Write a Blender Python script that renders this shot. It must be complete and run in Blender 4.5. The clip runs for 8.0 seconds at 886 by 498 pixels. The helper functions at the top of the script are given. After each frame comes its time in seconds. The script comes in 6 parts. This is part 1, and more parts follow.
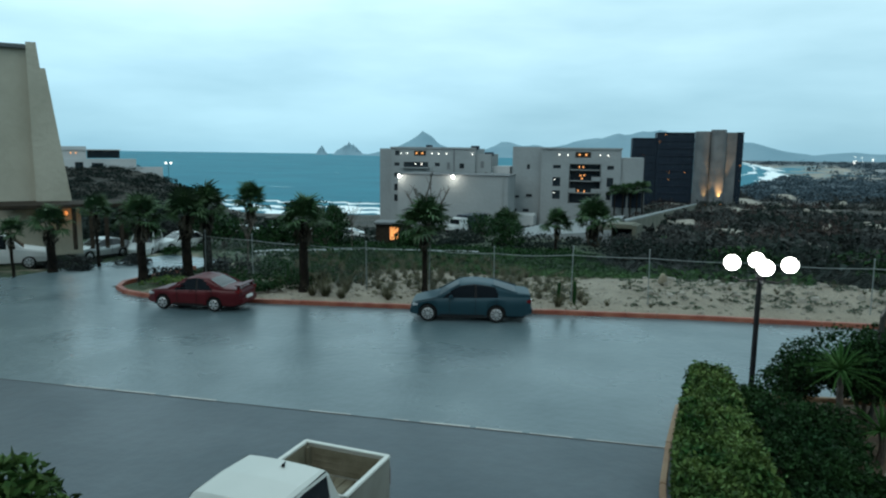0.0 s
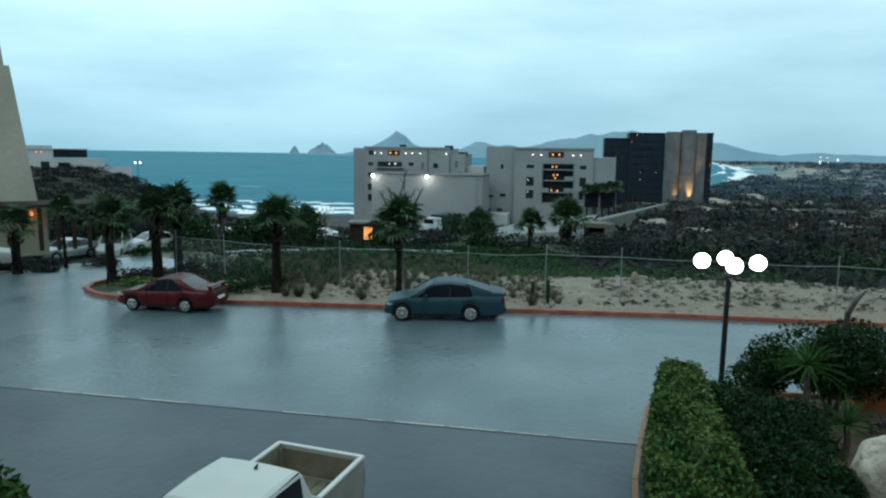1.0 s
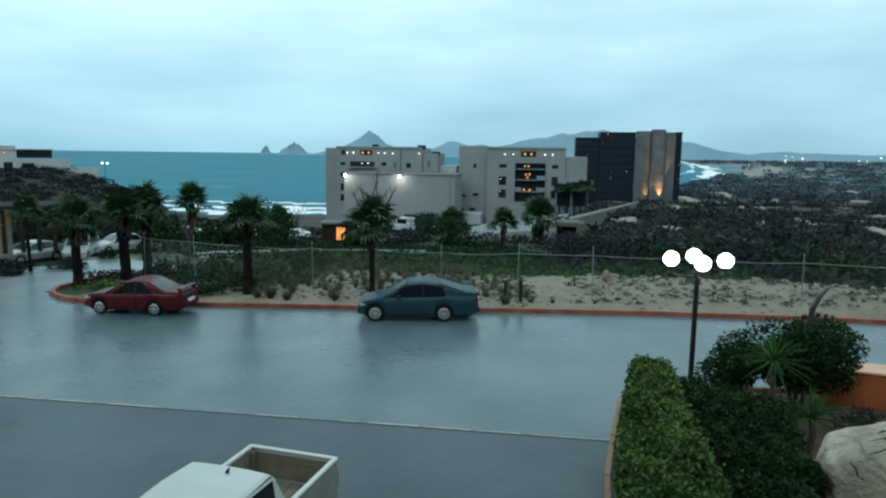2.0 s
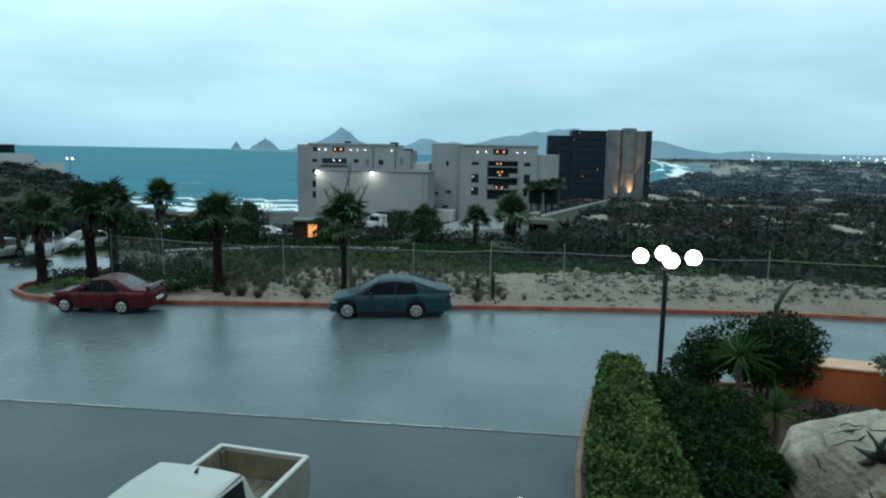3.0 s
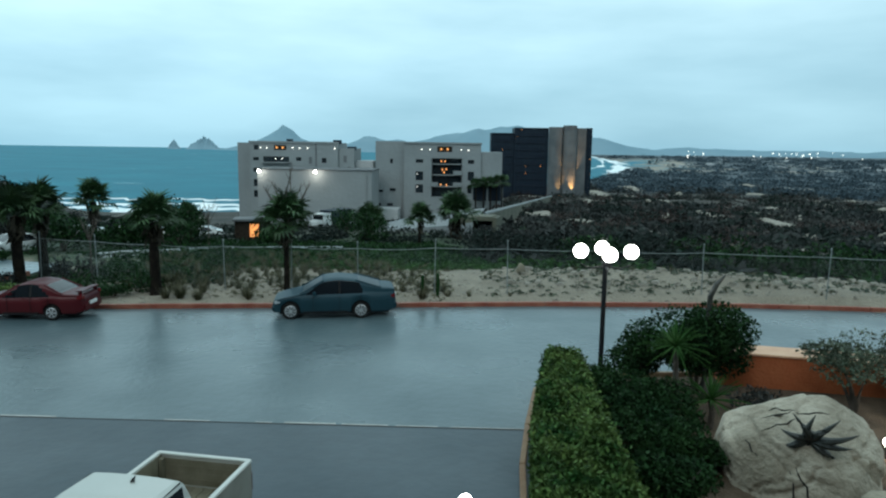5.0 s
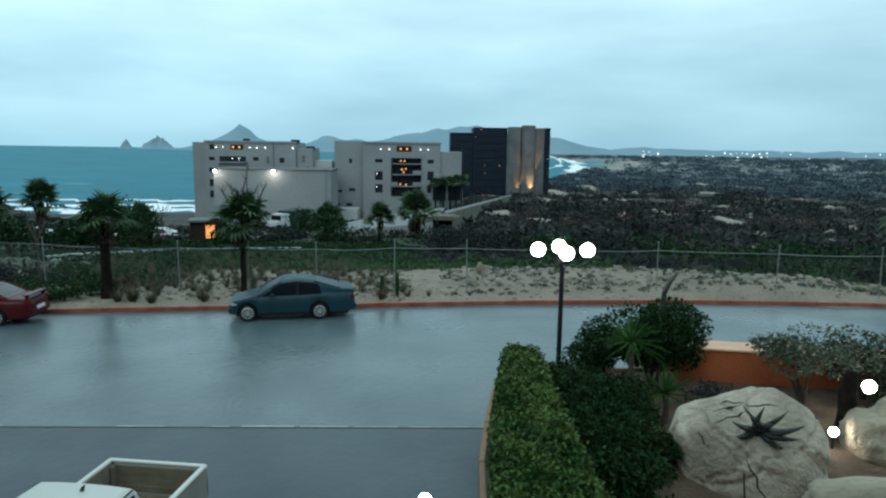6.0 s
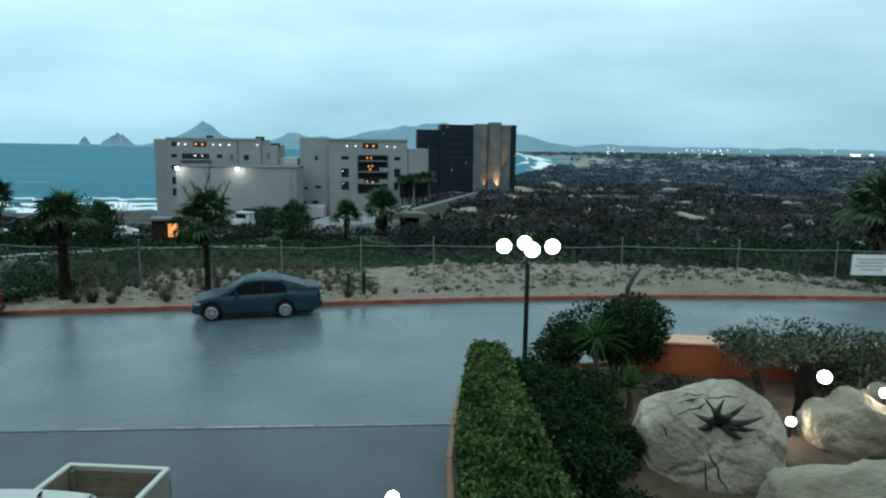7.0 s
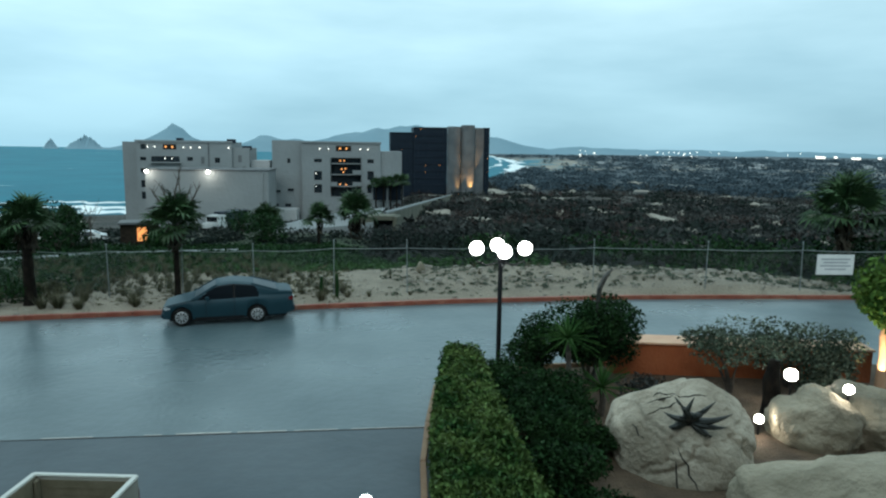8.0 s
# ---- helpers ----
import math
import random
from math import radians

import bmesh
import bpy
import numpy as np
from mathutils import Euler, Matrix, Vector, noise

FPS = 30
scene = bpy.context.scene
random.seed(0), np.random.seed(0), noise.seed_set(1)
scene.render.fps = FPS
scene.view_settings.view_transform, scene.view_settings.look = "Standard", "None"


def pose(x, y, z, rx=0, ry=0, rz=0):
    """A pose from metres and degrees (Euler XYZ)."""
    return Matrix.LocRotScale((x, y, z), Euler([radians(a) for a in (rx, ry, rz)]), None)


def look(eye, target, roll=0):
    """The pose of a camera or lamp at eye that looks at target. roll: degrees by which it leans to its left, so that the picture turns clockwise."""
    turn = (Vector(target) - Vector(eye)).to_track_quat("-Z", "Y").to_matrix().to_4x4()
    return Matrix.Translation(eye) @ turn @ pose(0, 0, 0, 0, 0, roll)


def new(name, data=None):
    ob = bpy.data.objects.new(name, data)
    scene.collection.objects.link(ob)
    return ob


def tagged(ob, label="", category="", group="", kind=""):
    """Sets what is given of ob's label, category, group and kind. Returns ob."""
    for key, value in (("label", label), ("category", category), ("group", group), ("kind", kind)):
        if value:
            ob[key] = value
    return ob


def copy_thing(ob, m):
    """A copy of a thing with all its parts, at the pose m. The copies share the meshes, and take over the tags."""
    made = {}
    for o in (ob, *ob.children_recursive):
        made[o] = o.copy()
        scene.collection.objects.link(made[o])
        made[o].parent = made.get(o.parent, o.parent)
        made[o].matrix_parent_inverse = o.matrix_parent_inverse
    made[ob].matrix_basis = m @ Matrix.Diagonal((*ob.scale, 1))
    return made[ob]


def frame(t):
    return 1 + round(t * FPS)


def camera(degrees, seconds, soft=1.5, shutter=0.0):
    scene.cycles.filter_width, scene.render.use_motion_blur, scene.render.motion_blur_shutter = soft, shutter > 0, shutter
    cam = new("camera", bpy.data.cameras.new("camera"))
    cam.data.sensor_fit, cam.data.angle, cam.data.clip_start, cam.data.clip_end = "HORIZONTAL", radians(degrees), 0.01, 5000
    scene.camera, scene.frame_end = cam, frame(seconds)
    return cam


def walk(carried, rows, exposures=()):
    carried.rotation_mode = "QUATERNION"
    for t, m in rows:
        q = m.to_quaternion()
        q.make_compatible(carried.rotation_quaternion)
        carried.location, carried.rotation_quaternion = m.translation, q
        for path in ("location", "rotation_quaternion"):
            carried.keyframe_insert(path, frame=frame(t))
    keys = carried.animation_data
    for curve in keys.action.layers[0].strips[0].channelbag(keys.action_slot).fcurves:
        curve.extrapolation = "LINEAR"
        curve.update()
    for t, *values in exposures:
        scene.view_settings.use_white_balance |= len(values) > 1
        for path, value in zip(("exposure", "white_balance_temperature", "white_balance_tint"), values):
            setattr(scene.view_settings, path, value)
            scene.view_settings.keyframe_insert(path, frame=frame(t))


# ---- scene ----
cam = camera(65.8, 8.0, soft=2.2)
PATH = [
    (0, (-0.000, 0.000, 6.400), (-2.227, 9.644, 4.973), 0.73),
    (0.5, (0.003, 0.004, 6.392), (-1.979, 9.706, 4.999), 0.93),
    (1, (0.010, 0.005, 6.391), (-1.850, 9.726, 4.966), 0.81),
    (1.5, (0.021, 0.006, 6.400), (-1.675, 9.759, 4.985), 0.67),
    (3, (0.047, -0.002, 6.402), (-1.035, 9.831, 4.944), 1.04),
    (3.5, (0.052, -0.004, 6.403), (-0.904, 9.842, 4.945), 1.05),
    (4, (0.074, -0.003, 6.397), (-0.684, 9.860, 4.931), 0.76),
    (4.5, (0.088, -0.001, 6.406), (-0.456, 9.873, 4.925), 0.77),
    (6, (0.158, -0.005, 6.404), (0.443, 9.882, 4.928), 0.84),
    (6.5, (0.173, -0.013, 6.405), (0.728, 9.859, 4.913), 0.86),
    (7, (0.192, -0.008, 6.410), (0.951, 9.848, 4.898), 0.82),
    (7.5, (0.205, -0.008, 6.411), (1.152, 9.831, 4.893), 0.92),
    (8, (0.224, -0.009, 6.405), (1.359, 9.817, 4.935), 0.81),
]
walk(cam, [(t, look(eye, target, roll)) for t, eye, target, roll in PATH], exposures=[(0, 0.09), (8, 0.09)])

# ---- world, sun, exposure ----
world = bpy.data.worlds.new("overcast_dusk")
scene.world = world
world.use_nodes = True
wn, wl = world.node_tree.nodes, world.node_tree.links
wn.clear()
w_out, w_bg = wn.new("ShaderNodeOutputWorld"), wn.new("ShaderNodeBackground")
w_sky = wn.new("ShaderNodeTexSky")
w_sky.sky_type, w_sky.sun_disc = "NISHITA", False
w_sky.sun_elevation, w_sky.sun_rotation = radians(48), radians(200)
w_co, w_sep = wn.new("ShaderNodeTexCoord"), wn.new("ShaderNodeSeparateXYZ")
w_map, w_noise = wn.new("ShaderNodeMapping"), wn.new("ShaderNodeTexNoise")
w_map.inputs["Scale"].default_value = (1.6, 1.6, 7.0)
w_noise.inputs["Scale"].default_value, w_noise.inputs["Detail"].default_value = 1.7, 5.0
w_ramp, w_cloud = wn.new("ShaderNodeValToRGB"), wn.new("ShaderNodeValToRGB")
# overcast: paler towards the zenith, greyer above the sea
els = w_ramp.color_ramp.elements
els[0].position, els[0].color = 0.0, (0.33, 0.62, 0.75, 1)
els[1].position, els[1].color = 1.0, (0.80, 1.08, 1.14, 1)
e = els.new(0.10); e.color = (0.46, 0.77, 0.89, 1)
e = els.new(0.30); e.color = (0.78, 1.12, 1.19, 1)
w_cloud.color_ramp.elements[0].position, w_cloud.color_ramp.elements[0].color = 0.32, (0.80, 0.84, 0.875, 1)
w_cloud.color_ramp.elements[1].position, w_cloud.color_ramp.elements[1].color = 0.68, (1.14, 1.10, 1.11, 1)
w_mul, w_mix = wn.new("ShaderNodeMixRGB"), wn.new("ShaderNodeMixRGB")
w_mul.blend_type, w_mul.inputs[0].default_value = "MULTIPLY", 1.0
w_dim = wn.new("ShaderNodeMixRGB")
w_dim.blend_type, w_dim.inputs[0].default_value, w_dim.inputs[2].default_value = "MULTIPLY", 1.0, (0.08, 0.08, 0.08, 1)
w_mix.inputs[0].default_value = 0.9
wl.new(w_co.outputs["Generated"], w_sep.inputs[0]); wl.new(w_co.outputs["Generated"], w_map.inputs[0])
wl.new(w_map.outputs[0], w_noise.inputs[0]); wl.new(w_sep.outputs[2], w_ramp.inputs[0])
w_side, w_glow = wn.new("ShaderNodeMapRange"), wn.new("ShaderNodeMixRGB")
w_side.inputs[1].default_value, w_side.inputs[2].default_value, w_side.inputs[3].default_value, w_side.inputs[4].default_value = -0.8, 0.8, 1.18, 0.94
w_glow.blend_type, w_glow.inputs[0].default_value = "MULTIPLY", 1.0
wl.new(w_sep.outputs[0], w_side.inputs[0]); wl.new(w_ramp.outputs[0], w_glow.inputs[1]); wl.new(w_side.outputs[0], w_glow.inputs[2])
wl.new(w_noise.outputs[0], w_cloud.inputs[0]); wl.new(w_glow.outputs[0], w_mul.inputs[1]); wl.new(w_cloud.outputs[0], w_mul.inputs[2])
wl.new(w_sky.outputs[0], w_dim.inputs[1]); wl.new(w_dim.outputs[0], w_mix.inputs[1]); wl.new(w_mul.outputs[0], w_mix.inputs[2])
wl.new(w_mix.outputs[0], w_bg.inputs[0]); wl.new(w_bg.outputs[0], w_out.inputs[0])
w_bg.inputs[1].default_value = 1.0
sun = new("sun", bpy.data.lights.new("sun", "SUN"))
sun.data.energy, sun.data.angle, sun.data.color = 0.5, radians(25), (1.0, 0.96, 0.9)
sun.matrix_world = look((-20, -40, 60), (0, 20, 0))


# ---- materials ----
def surf(name, c1, c2, scale=3.0, rough=0.6, bump=0.0, metal=0.0, fine=0.0, island=0.0, obj=0.0, wet=None, coat=0.0, spec=0.5):
    """Two-scale noise between two base colours, grain, bump; island/obj: brightness spread of pieces; wet: roughness of puddles."""
    m = bpy.data.materials.new(name)
    m.use_nodes = True
    n, l = m.node_tree.nodes, m.node_tree.links
    b = n["Principled BSDF"]
    geo = n.new("ShaderNodeNewGeometry")
    big, small, mix = n.new("ShaderNodeTexNoise"), n.new("ShaderNodeTexNoise"), n.new("ShaderNodeMixRGB")
    big.inputs["Scale"].default_value, big.inputs["Detail"].default_value = scale, 6
    small.inputs["Scale"].default_value, small.inputs["Detail"].default_value = scale * 11, 4
    l.new(geo.outputs["Position"], big.inputs[0]); l.new(geo.outputs["Position"], small.inputs[0])
    ramp = n.new("ShaderNodeMapRange")
    ramp.inputs[1].default_value, ramp.inputs[2].default_value = 0.35, 0.65
    l.new(big.outputs[0], ramp.inputs[0]); l.new(ramp.outputs[0], mix.inputs[0])
    mix.inputs[1].default_value, mix.inputs[2].default_value = (*c1, 1), (*c2, 1)
    hsv = n.new("ShaderNodeHueSaturation")
    l.new(mix.outputs[0], hsv.inputs["Color"])
    val = None
    if island or obj or fine:
        src = geo.outputs["Random Per Island"] if island else (n.new("ShaderNodeObjectInfo").outputs["Random"] if obj else small.outputs[0])
        amt = island or obj or fine
        mr = n.new("ShaderNodeMapRange")
        mr.inputs[3].default_value, mr.inputs[4].default_value = 1 - amt, 1 + amt
        l.new(src, mr.inputs[0]); l.new(mr.outputs[0], hsv.inputs["Value"])
    l.new(hsv.outputs[0], b.inputs["Base Color"])
    b.inputs["Roughness"].default_value, b.inputs["Metallic"].default_value = rough, metal
    b.inputs["Specular IOR Level"].default_value = spec
    if coat:
        b.inputs["Coat Weight"].default_value, b.inputs["Coat Roughness"].default_value = coat, 0.08
    if wet is not None:
        wr = n.new("ShaderNodeMapRange")
        wr.inputs[1].default_value, wr.inputs[2].default_value, wr.inputs[3].default_value, wr.inputs[4].default_value = 0.3, 0.7, wet, rough
        pud = n.new("ShaderNodeTexNoise")
        pud.inputs["Scale"].default_value, pud.inputs["Detail"].default_value = 0.22, 5
        l.new(geo.outputs["Position"], pud.inputs[0]); l.new(pud.outputs[0], wr.inputs[0]); l.new(wr.outputs[0], b.inputs["Roughness"])
    if bump:
        bp = n.new("ShaderNodeBump")
        bp.inputs["Strength"].default_value, bp.inputs["Distance"].default_value = bump, 0.3 / scale
        l.new(small.outputs[0], bp.inputs["Height"]); l.new(bp.outputs[0], b.inputs["Normal"])
    return m


def glow(name, color, strength):
    m = bpy.data.materials.new(name)
    m.use_nodes = True
    b = m.node_tree.nodes["Principled BSDF"]
    b.inputs["Base Color"].default_value = (*color, 1)
    b.inputs["Emission Color"].default_value, b.inputs["Emission Strength"].default_value = (*color, 1), strength
    return m


def leafy(name, c1, c2, scale=1.2, rough=0.55, spread=0.6):
    return surf(name, c1, c2, scale, rough, island=spread, spec=0.06)


M = {
    "road": surf("wet_concrete", (0.058, 0.091, 0.102), (0.088, 0.126, 0.137), 0.35, 0.42, 0.05, fine=0.12, wet=0.2),
    "asphalt": surf("wet_asphalt", (0.016, 0.032, 0.043), (0.032, 0.050, 0.062), 0.3, 0.5, 0.03, fine=0.25, wet=0.28),
    "joint": surf("tar_joint", (0.02, 0.02, 0.02), (0.05, 0.05, 0.05), 4, 0.7),
    "jointpale": surf("pale_mortar_edge", (0.3, 0.3, 0.28), (0.42, 0.42, 0.4), 3, 0.7, 0.3),
    "kerb": surf("red_painted_kerb", (0.20, 0.045, 0.024), (0.28, 0.10, 0.06), 1.6, 0.5, 0.3, fine=0.25),
    "kerbside": surf("ochre_kerb", (0.22, 0.12, 0.06), (0.28, 0.18, 0.10), 2, 0.6, 0.3),
    "sand": surf("sand_ridge", (0.20, 0.185, 0.15), (0.27, 0.25, 0.21), 0.9, 0.9, 0.4, fine=0.2),
    "rock": surf("granite_boulder", (0.20, 0.172, 0.125), (0.40, 0.36, 0.285), 1.0, 0.8, 0.35, fine=0.2),
    "tanrock": surf("tan_boulder", (0.155, 0.132, 0.09), (0.31, 0.272, 0.20), 0.7, 0.85, 0.35, fine=0.2),
    "crack": surf("rock_crack", (0.012, 0.012, 0.01), (0.03, 0.028, 0.022), 4, 0.9),
    "teal": surf("grey_blue_car_paint", (0.009, 0.035, 0.048), (0.012, 0.041, 0.055), 0.6, 0.5, coat=0.10, spec=0.2),
    "red": surf("dark_red_car_paint", (0.052, 0.004, 0.007), (0.066, 0.006, 0.009), 0.6, 0.4, coat=0.1, spec=0.2),
    "white": surf("white_car_paint", (0.45, 0.47, 0.46), (0.52, 0.54, 0.53), 0.5, 0.35, coat=0.3),
    "cream": surf("off_white_truck_paint", (0.46, 0.47, 0.43), (0.54, 0.54, 0.50), 0.5, 0.4, coat=0.2),
    "silver": surf("silver_car_paint", (0.32, 0.34, 0.34), (0.4, 0.42, 0.42), 0.5, 0.3, metal=0.3, coat=0.3),
    # darker cream for the bed sides: their shading and dust in one colour
    "creamdustshade": surf("dusty_shaded_truck_side", (0.19, 0.18, 0.15), (0.27, 0.26, 0.22), 1.5, 0.5, coat=0.1),
    "bedin": surf("worn_bed_lining", (0.15, 0.13, 0.085), (0.22, 0.195, 0.14), 3, 0.55, 0.2, fine=0.2),
    "glass": surf("tinted_car_glass", (0.004, 0.006, 0.009), (0.007, 0.010, 0.013), 0.5, 0.05),
    "filmglass": surf("wet_filmed_glass", (0.008, 0.016, 0.022), (0.014, 0.024, 0.03), 0.8, 0.3, spec=0.12),
    "tyre": surf("tyre_rubber", (0.006, 0.006, 0.006), (0.012, 0.012, 0.012), 6, 0.9, 0.2, spec=0.2),
    "rim": surf("silver_hubcap", (0.45, 0.47, 0.48), (0.55, 0.57, 0.58), 5, 0.35, metal=0.6),
    "black": surf("black_plastic", (0.006, 0.006, 0.007), (0.012, 0.012, 0.012), 4, 0.6, spec=0.2),
    "taillight": surf("red_lens", (0.10, 0.006, 0.008), (0.14, 0.01, 0.012), 4, 0.15),
    "headlight": surf("clear_lens", (0.32, 0.36, 0.38), (0.4, 0.44, 0.46), 4, 0.12),
    "plate": surf("plain_plate", (0.6, 0.6, 0.58), (0.7, 0.7, 0.68), 6, 0.5),
    "pole": surf("black_painted_steel", (0.006, 0.007, 0.009), (0.012, 0.013, 0.015), 3, 0.6, spec=0.25),
    "galv": surf("galvanised_steel", (0.12, 0.15, 0.15), (0.20, 0.23, 0.23), 3, 0.5, metal=0.2),
    "trunk": surf("dark_palm_trunk", (0.007, 0.006, 0.005), (0.020, 0.016, 0.012), 4, 0.95, 0.8, fine=0.4, spec=0.12),
    "bark": surf("grey_brown_bark", (0.05, 0.042, 0.034), (0.10, 0.085, 0.07), 5, 0.9, 0.8, fine=0.3),
    "frond": surf("palm_frond_green", (0.014, 0.040, 0.015), (0.036, 0.072, 0.026), 1.5, 0.55, obj=0.5, spec=0.25),
    "deadfrond": surf("dry_palm_frond", (0.028, 0.024, 0.015), (0.055, 0.045, 0.028), 2, 0.8, island=0.4),
    "leaf": leafy("dark_green_leaf", (0.006, 0.023, 0.008), (0.016, 0.042, 0.013)),
    "hedge": leafy("hedge_leaf", (0.015, 0.050, 0.012), (0.084, 0.132, 0.038), 1.8),
    "hedgecore": surf("hedge_core_fill", (0.012, 0.022, 0.010), (0.025, 0.035, 0.015), 5, 0.9),
    "bright": leafy("bright_green_leaf", (0.04, 0.10, 0.02), (0.09, 0.15, 0.03)),
    "scrub": leafy("grey_green_scrub", (0.022, 0.027, 0.027), (0.046, 0.049, 0.046), 0.05, 0.8, 0.35),
    "scrubdark": leafy("dark_scrub", (0.012, 0.019, 0.017), (0.024, 0.032, 0.028), 0.05, 0.8, 0.35),
    "greenscrub": leafy("green_bush_leaf", (0.018, 0.050, 0.016), (0.036, 0.084, 0.026), 0.05, 0.8, 0.4),
    "drybrush": leafy("brown_dry_brush", (0.030, 0.024, 0.022), (0.055, 0.044, 0.040), 0.05, 0.9, 0.4),
    "greyshrub": leafy("grey_green_shrub_leaf", (0.045, 0.066, 0.045), (0.085, 0.105, 0.075), 1.5, 0.7),
    # scrub colour shifted blue and pale to carry the distance haze
    "scrubfar": leafy("haze_tinted_far_scrub", (0.040, 0.060, 0.074), (0.055, 0.078, 0.092), 0.01, 0.9, 0.25),
    "tuft": leafy("dry_grass_tuft", (0.06, 0.066, 0.038), (0.125, 0.12, 0.08), 1.0, 0.8),
    "agave": surf("dark_agave_leaf", (0.012, 0.016, 0.014), (0.03, 0.034, 0.03), 6, 0.5),
    "yucca": leafy("yucca_leaf", (0.03, 0.10, 0.025), (0.07, 0.15, 0.045)),
    "stucco": surf("beige_stucco", (0.190, 0.208, 0.212), (0.222, 0.242, 0.245), 0.12, 0.9, 0.1, fine=0.05),
    "stucco2": surf("tan_stucco", (0.31, 0.295, 0.235), (0.37, 0.35, 0.285), 0.25, 0.9, 0.1, fine=0.05),
    "stuccowhite": surf("white_stucco", (0.36, 0.38, 0.38), (0.42, 0.43, 0.43), 0.2, 0.9, 0.1),
    "darkwall": surf("dark_tower_cladding", (0.006, 0.012, 0.022), (0.010, 0.018, 0.03), 0.2, 0.6, fine=0.1, spec=0.2),
    "concrete": surf("tower_concrete", (0.075, 0.085, 0.09), (0.125, 0.132, 0.135), 0.2, 0.85, 0.1, fine=0.1),
    "pane": surf("dark_window_glass", (0.012, 0.018, 0.024), (0.02, 0.028, 0.034), 0.4, 0.1),
    "towerpane": surf("tinted_tower_glass", (0.006, 0.012, 0.022), (0.01, 0.018, 0.028), 0.4, 0.35, spec=0.2),
    "oldwall": surf("weathered_olive_wall", (0.075, 0.078, 0.055), (0.12, 0.12, 0.09), 0.3, 0.9, 0.2, fine=0.2),
    "terracotta": surf("terracotta_wall", (0.27, 0.065, 0.018), (0.34, 0.10, 0.035), 1.2, 0.8, 0.2, fine=0.15),
    # pale coping tone with some of its light put into the colour
    "coping": surf("pale_lit_coping", (0.52, 0.30, 0.19), (0.60, 0.38, 0.25), 1.5, 0.7, 0.2),
    "soil": surf("brown_soil", (0.060, 0.040, 0.024), (0.115, 0.078, 0.048), 1.5, 0.95, 0.6, fine=0.3),
    "wood": surf("dark_timber", (0.016, 0.012, 0.009), (0.034, 0.026, 0.018), 3, 0.8, 0.3, spec=0.15),
    "ramp": surf("asphalt_drive", (0.075, 0.085, 0.088), (0.12, 0.13, 0.13), 0.2, 0.6, 0.1, wet=0.4),
    # the distance haze is put into this pale blue-grey base colour
    "hill": surf("haze_tinted_hills", (0.165, 0.265, 0.315), (0.195, 0.295, 0.345), 0.004, 1.0, spec=0.0),
    "bulb": glow("lamp_globe", (1.0, 0.98, 0.93), 14.0),
    "spot": glow("floodlight_face", (1.0, 0.96, 0.86), 30.0),
    "warm": glow("warm_lamp", (1.0, 0.40, 0.12), 0.9),
    "cool": glow("white_lamp", (1.0, 0.95, 0.85), 4.0),
    "town": glow("far_town_lamp", (1.0, 0.95, 0.85), 1.6),
    "signwhite": surf("white_sign_board", (0.62, 0.64, 0.62), (0.7, 0.7, 0.68), 3, 0.5),
    "signgrey": surf("sign_print", (0.3, 0.32, 0.34), (0.36, 0.38, 0.4), 3, 0.5),
}


# ---- building helpers ----
def link(name, bm, material, parent=None, label="", smooth=False):
    me = bpy.data.meshes.new(name)
    bm.normal_update()
    bm.to_mesh(me)
    bm.free()
    me.materials.append(M[material])
    if smooth:
        for p in me.polygons:
            p.use_smooth = True
    ob = new(name, me)
    if parent is not None:
        ob.parent = parent
    if label:
        ob["label"] = label
    return ob


def part(name, bm, material, parent, label="", smooth=False):
    return link(name, bm, material, parent, label, smooth)


def raw(name, verts, faces, material, parent=None, smooth=False):
    me = bpy.data.meshes.new(name)
    me.from_pydata(verts, [], faces)
    me.materials.append(M[material])
    if smooth:
        for p in me.polygons:
            p.use_smooth = True
    ob = new(name, me)
    if parent is not None:
        ob.parent = parent
    return ob


def thing(name, m, label, category, group="", kind=""):
    ob = new(name)
    ob.empty_display_size = 0.2
    ob.matrix_world = m
    return tagged(ob, label, category, group, kind)


def box(x0, x1, y0, y1, z0, z1, bevel=0.0, bm=None):
    bm = bm or bmesh.new()
    vs = [bm.verts.new((x, y, z)) for z in (z0, z1) for x, y in ((x0, y0), (x1, y0), (x1, y1), (x0, y1))]
    fs = [(3, 2, 1, 0), (4, 5, 6, 7), (0, 1, 5, 4), (1, 2, 6, 5), (2, 3, 7, 6), (3, 0, 4, 7)]
    faces = [bm.faces.new([vs[i] for i in f]) for f in fs]
    if bevel:
        es = {e for f in faces for e in f.edges}
        bmesh.ops.bevel(bm, geom=list(es), offset=bevel, segments=2, affect="EDGES")
    return bm


def tube(pts, radii, sides=10, bm=None, caps=True):
    bm = bm or bmesh.new()
    pts = [Vector(p) for p in pts]
    rings = []
    for i, p in enumerate(pts):
        d = (pts[min(i + 1, len(pts) - 1)] - pts[max(i - 1, 0)]).normalized()
        a = d.orthogonal().normalized() if abs(d.z) < 0.99 else Vector((1, 0, 0))
        b = d.cross(a).normalized()
        a = b.cross(d)
        r = radii[i] if hasattr(radii, "__len__") else radii
        rings.append([bm.verts.new(p + r * (math.cos(2 * math.pi * k / sides) * a + math.sin(2 * math.pi * k / sides) * b)) for k in range(sides)])
    for r0, r1 in zip(rings, rings[1:]):
        for k in range(sides):
            bm.faces.new((r0[k], r0[(k + 1) % sides], r1[(k + 1) % sides], r1[k]))
    if caps:
        bm.faces.new(rings[0][::-1]); bm.faces.new(rings[-1])
    return bm


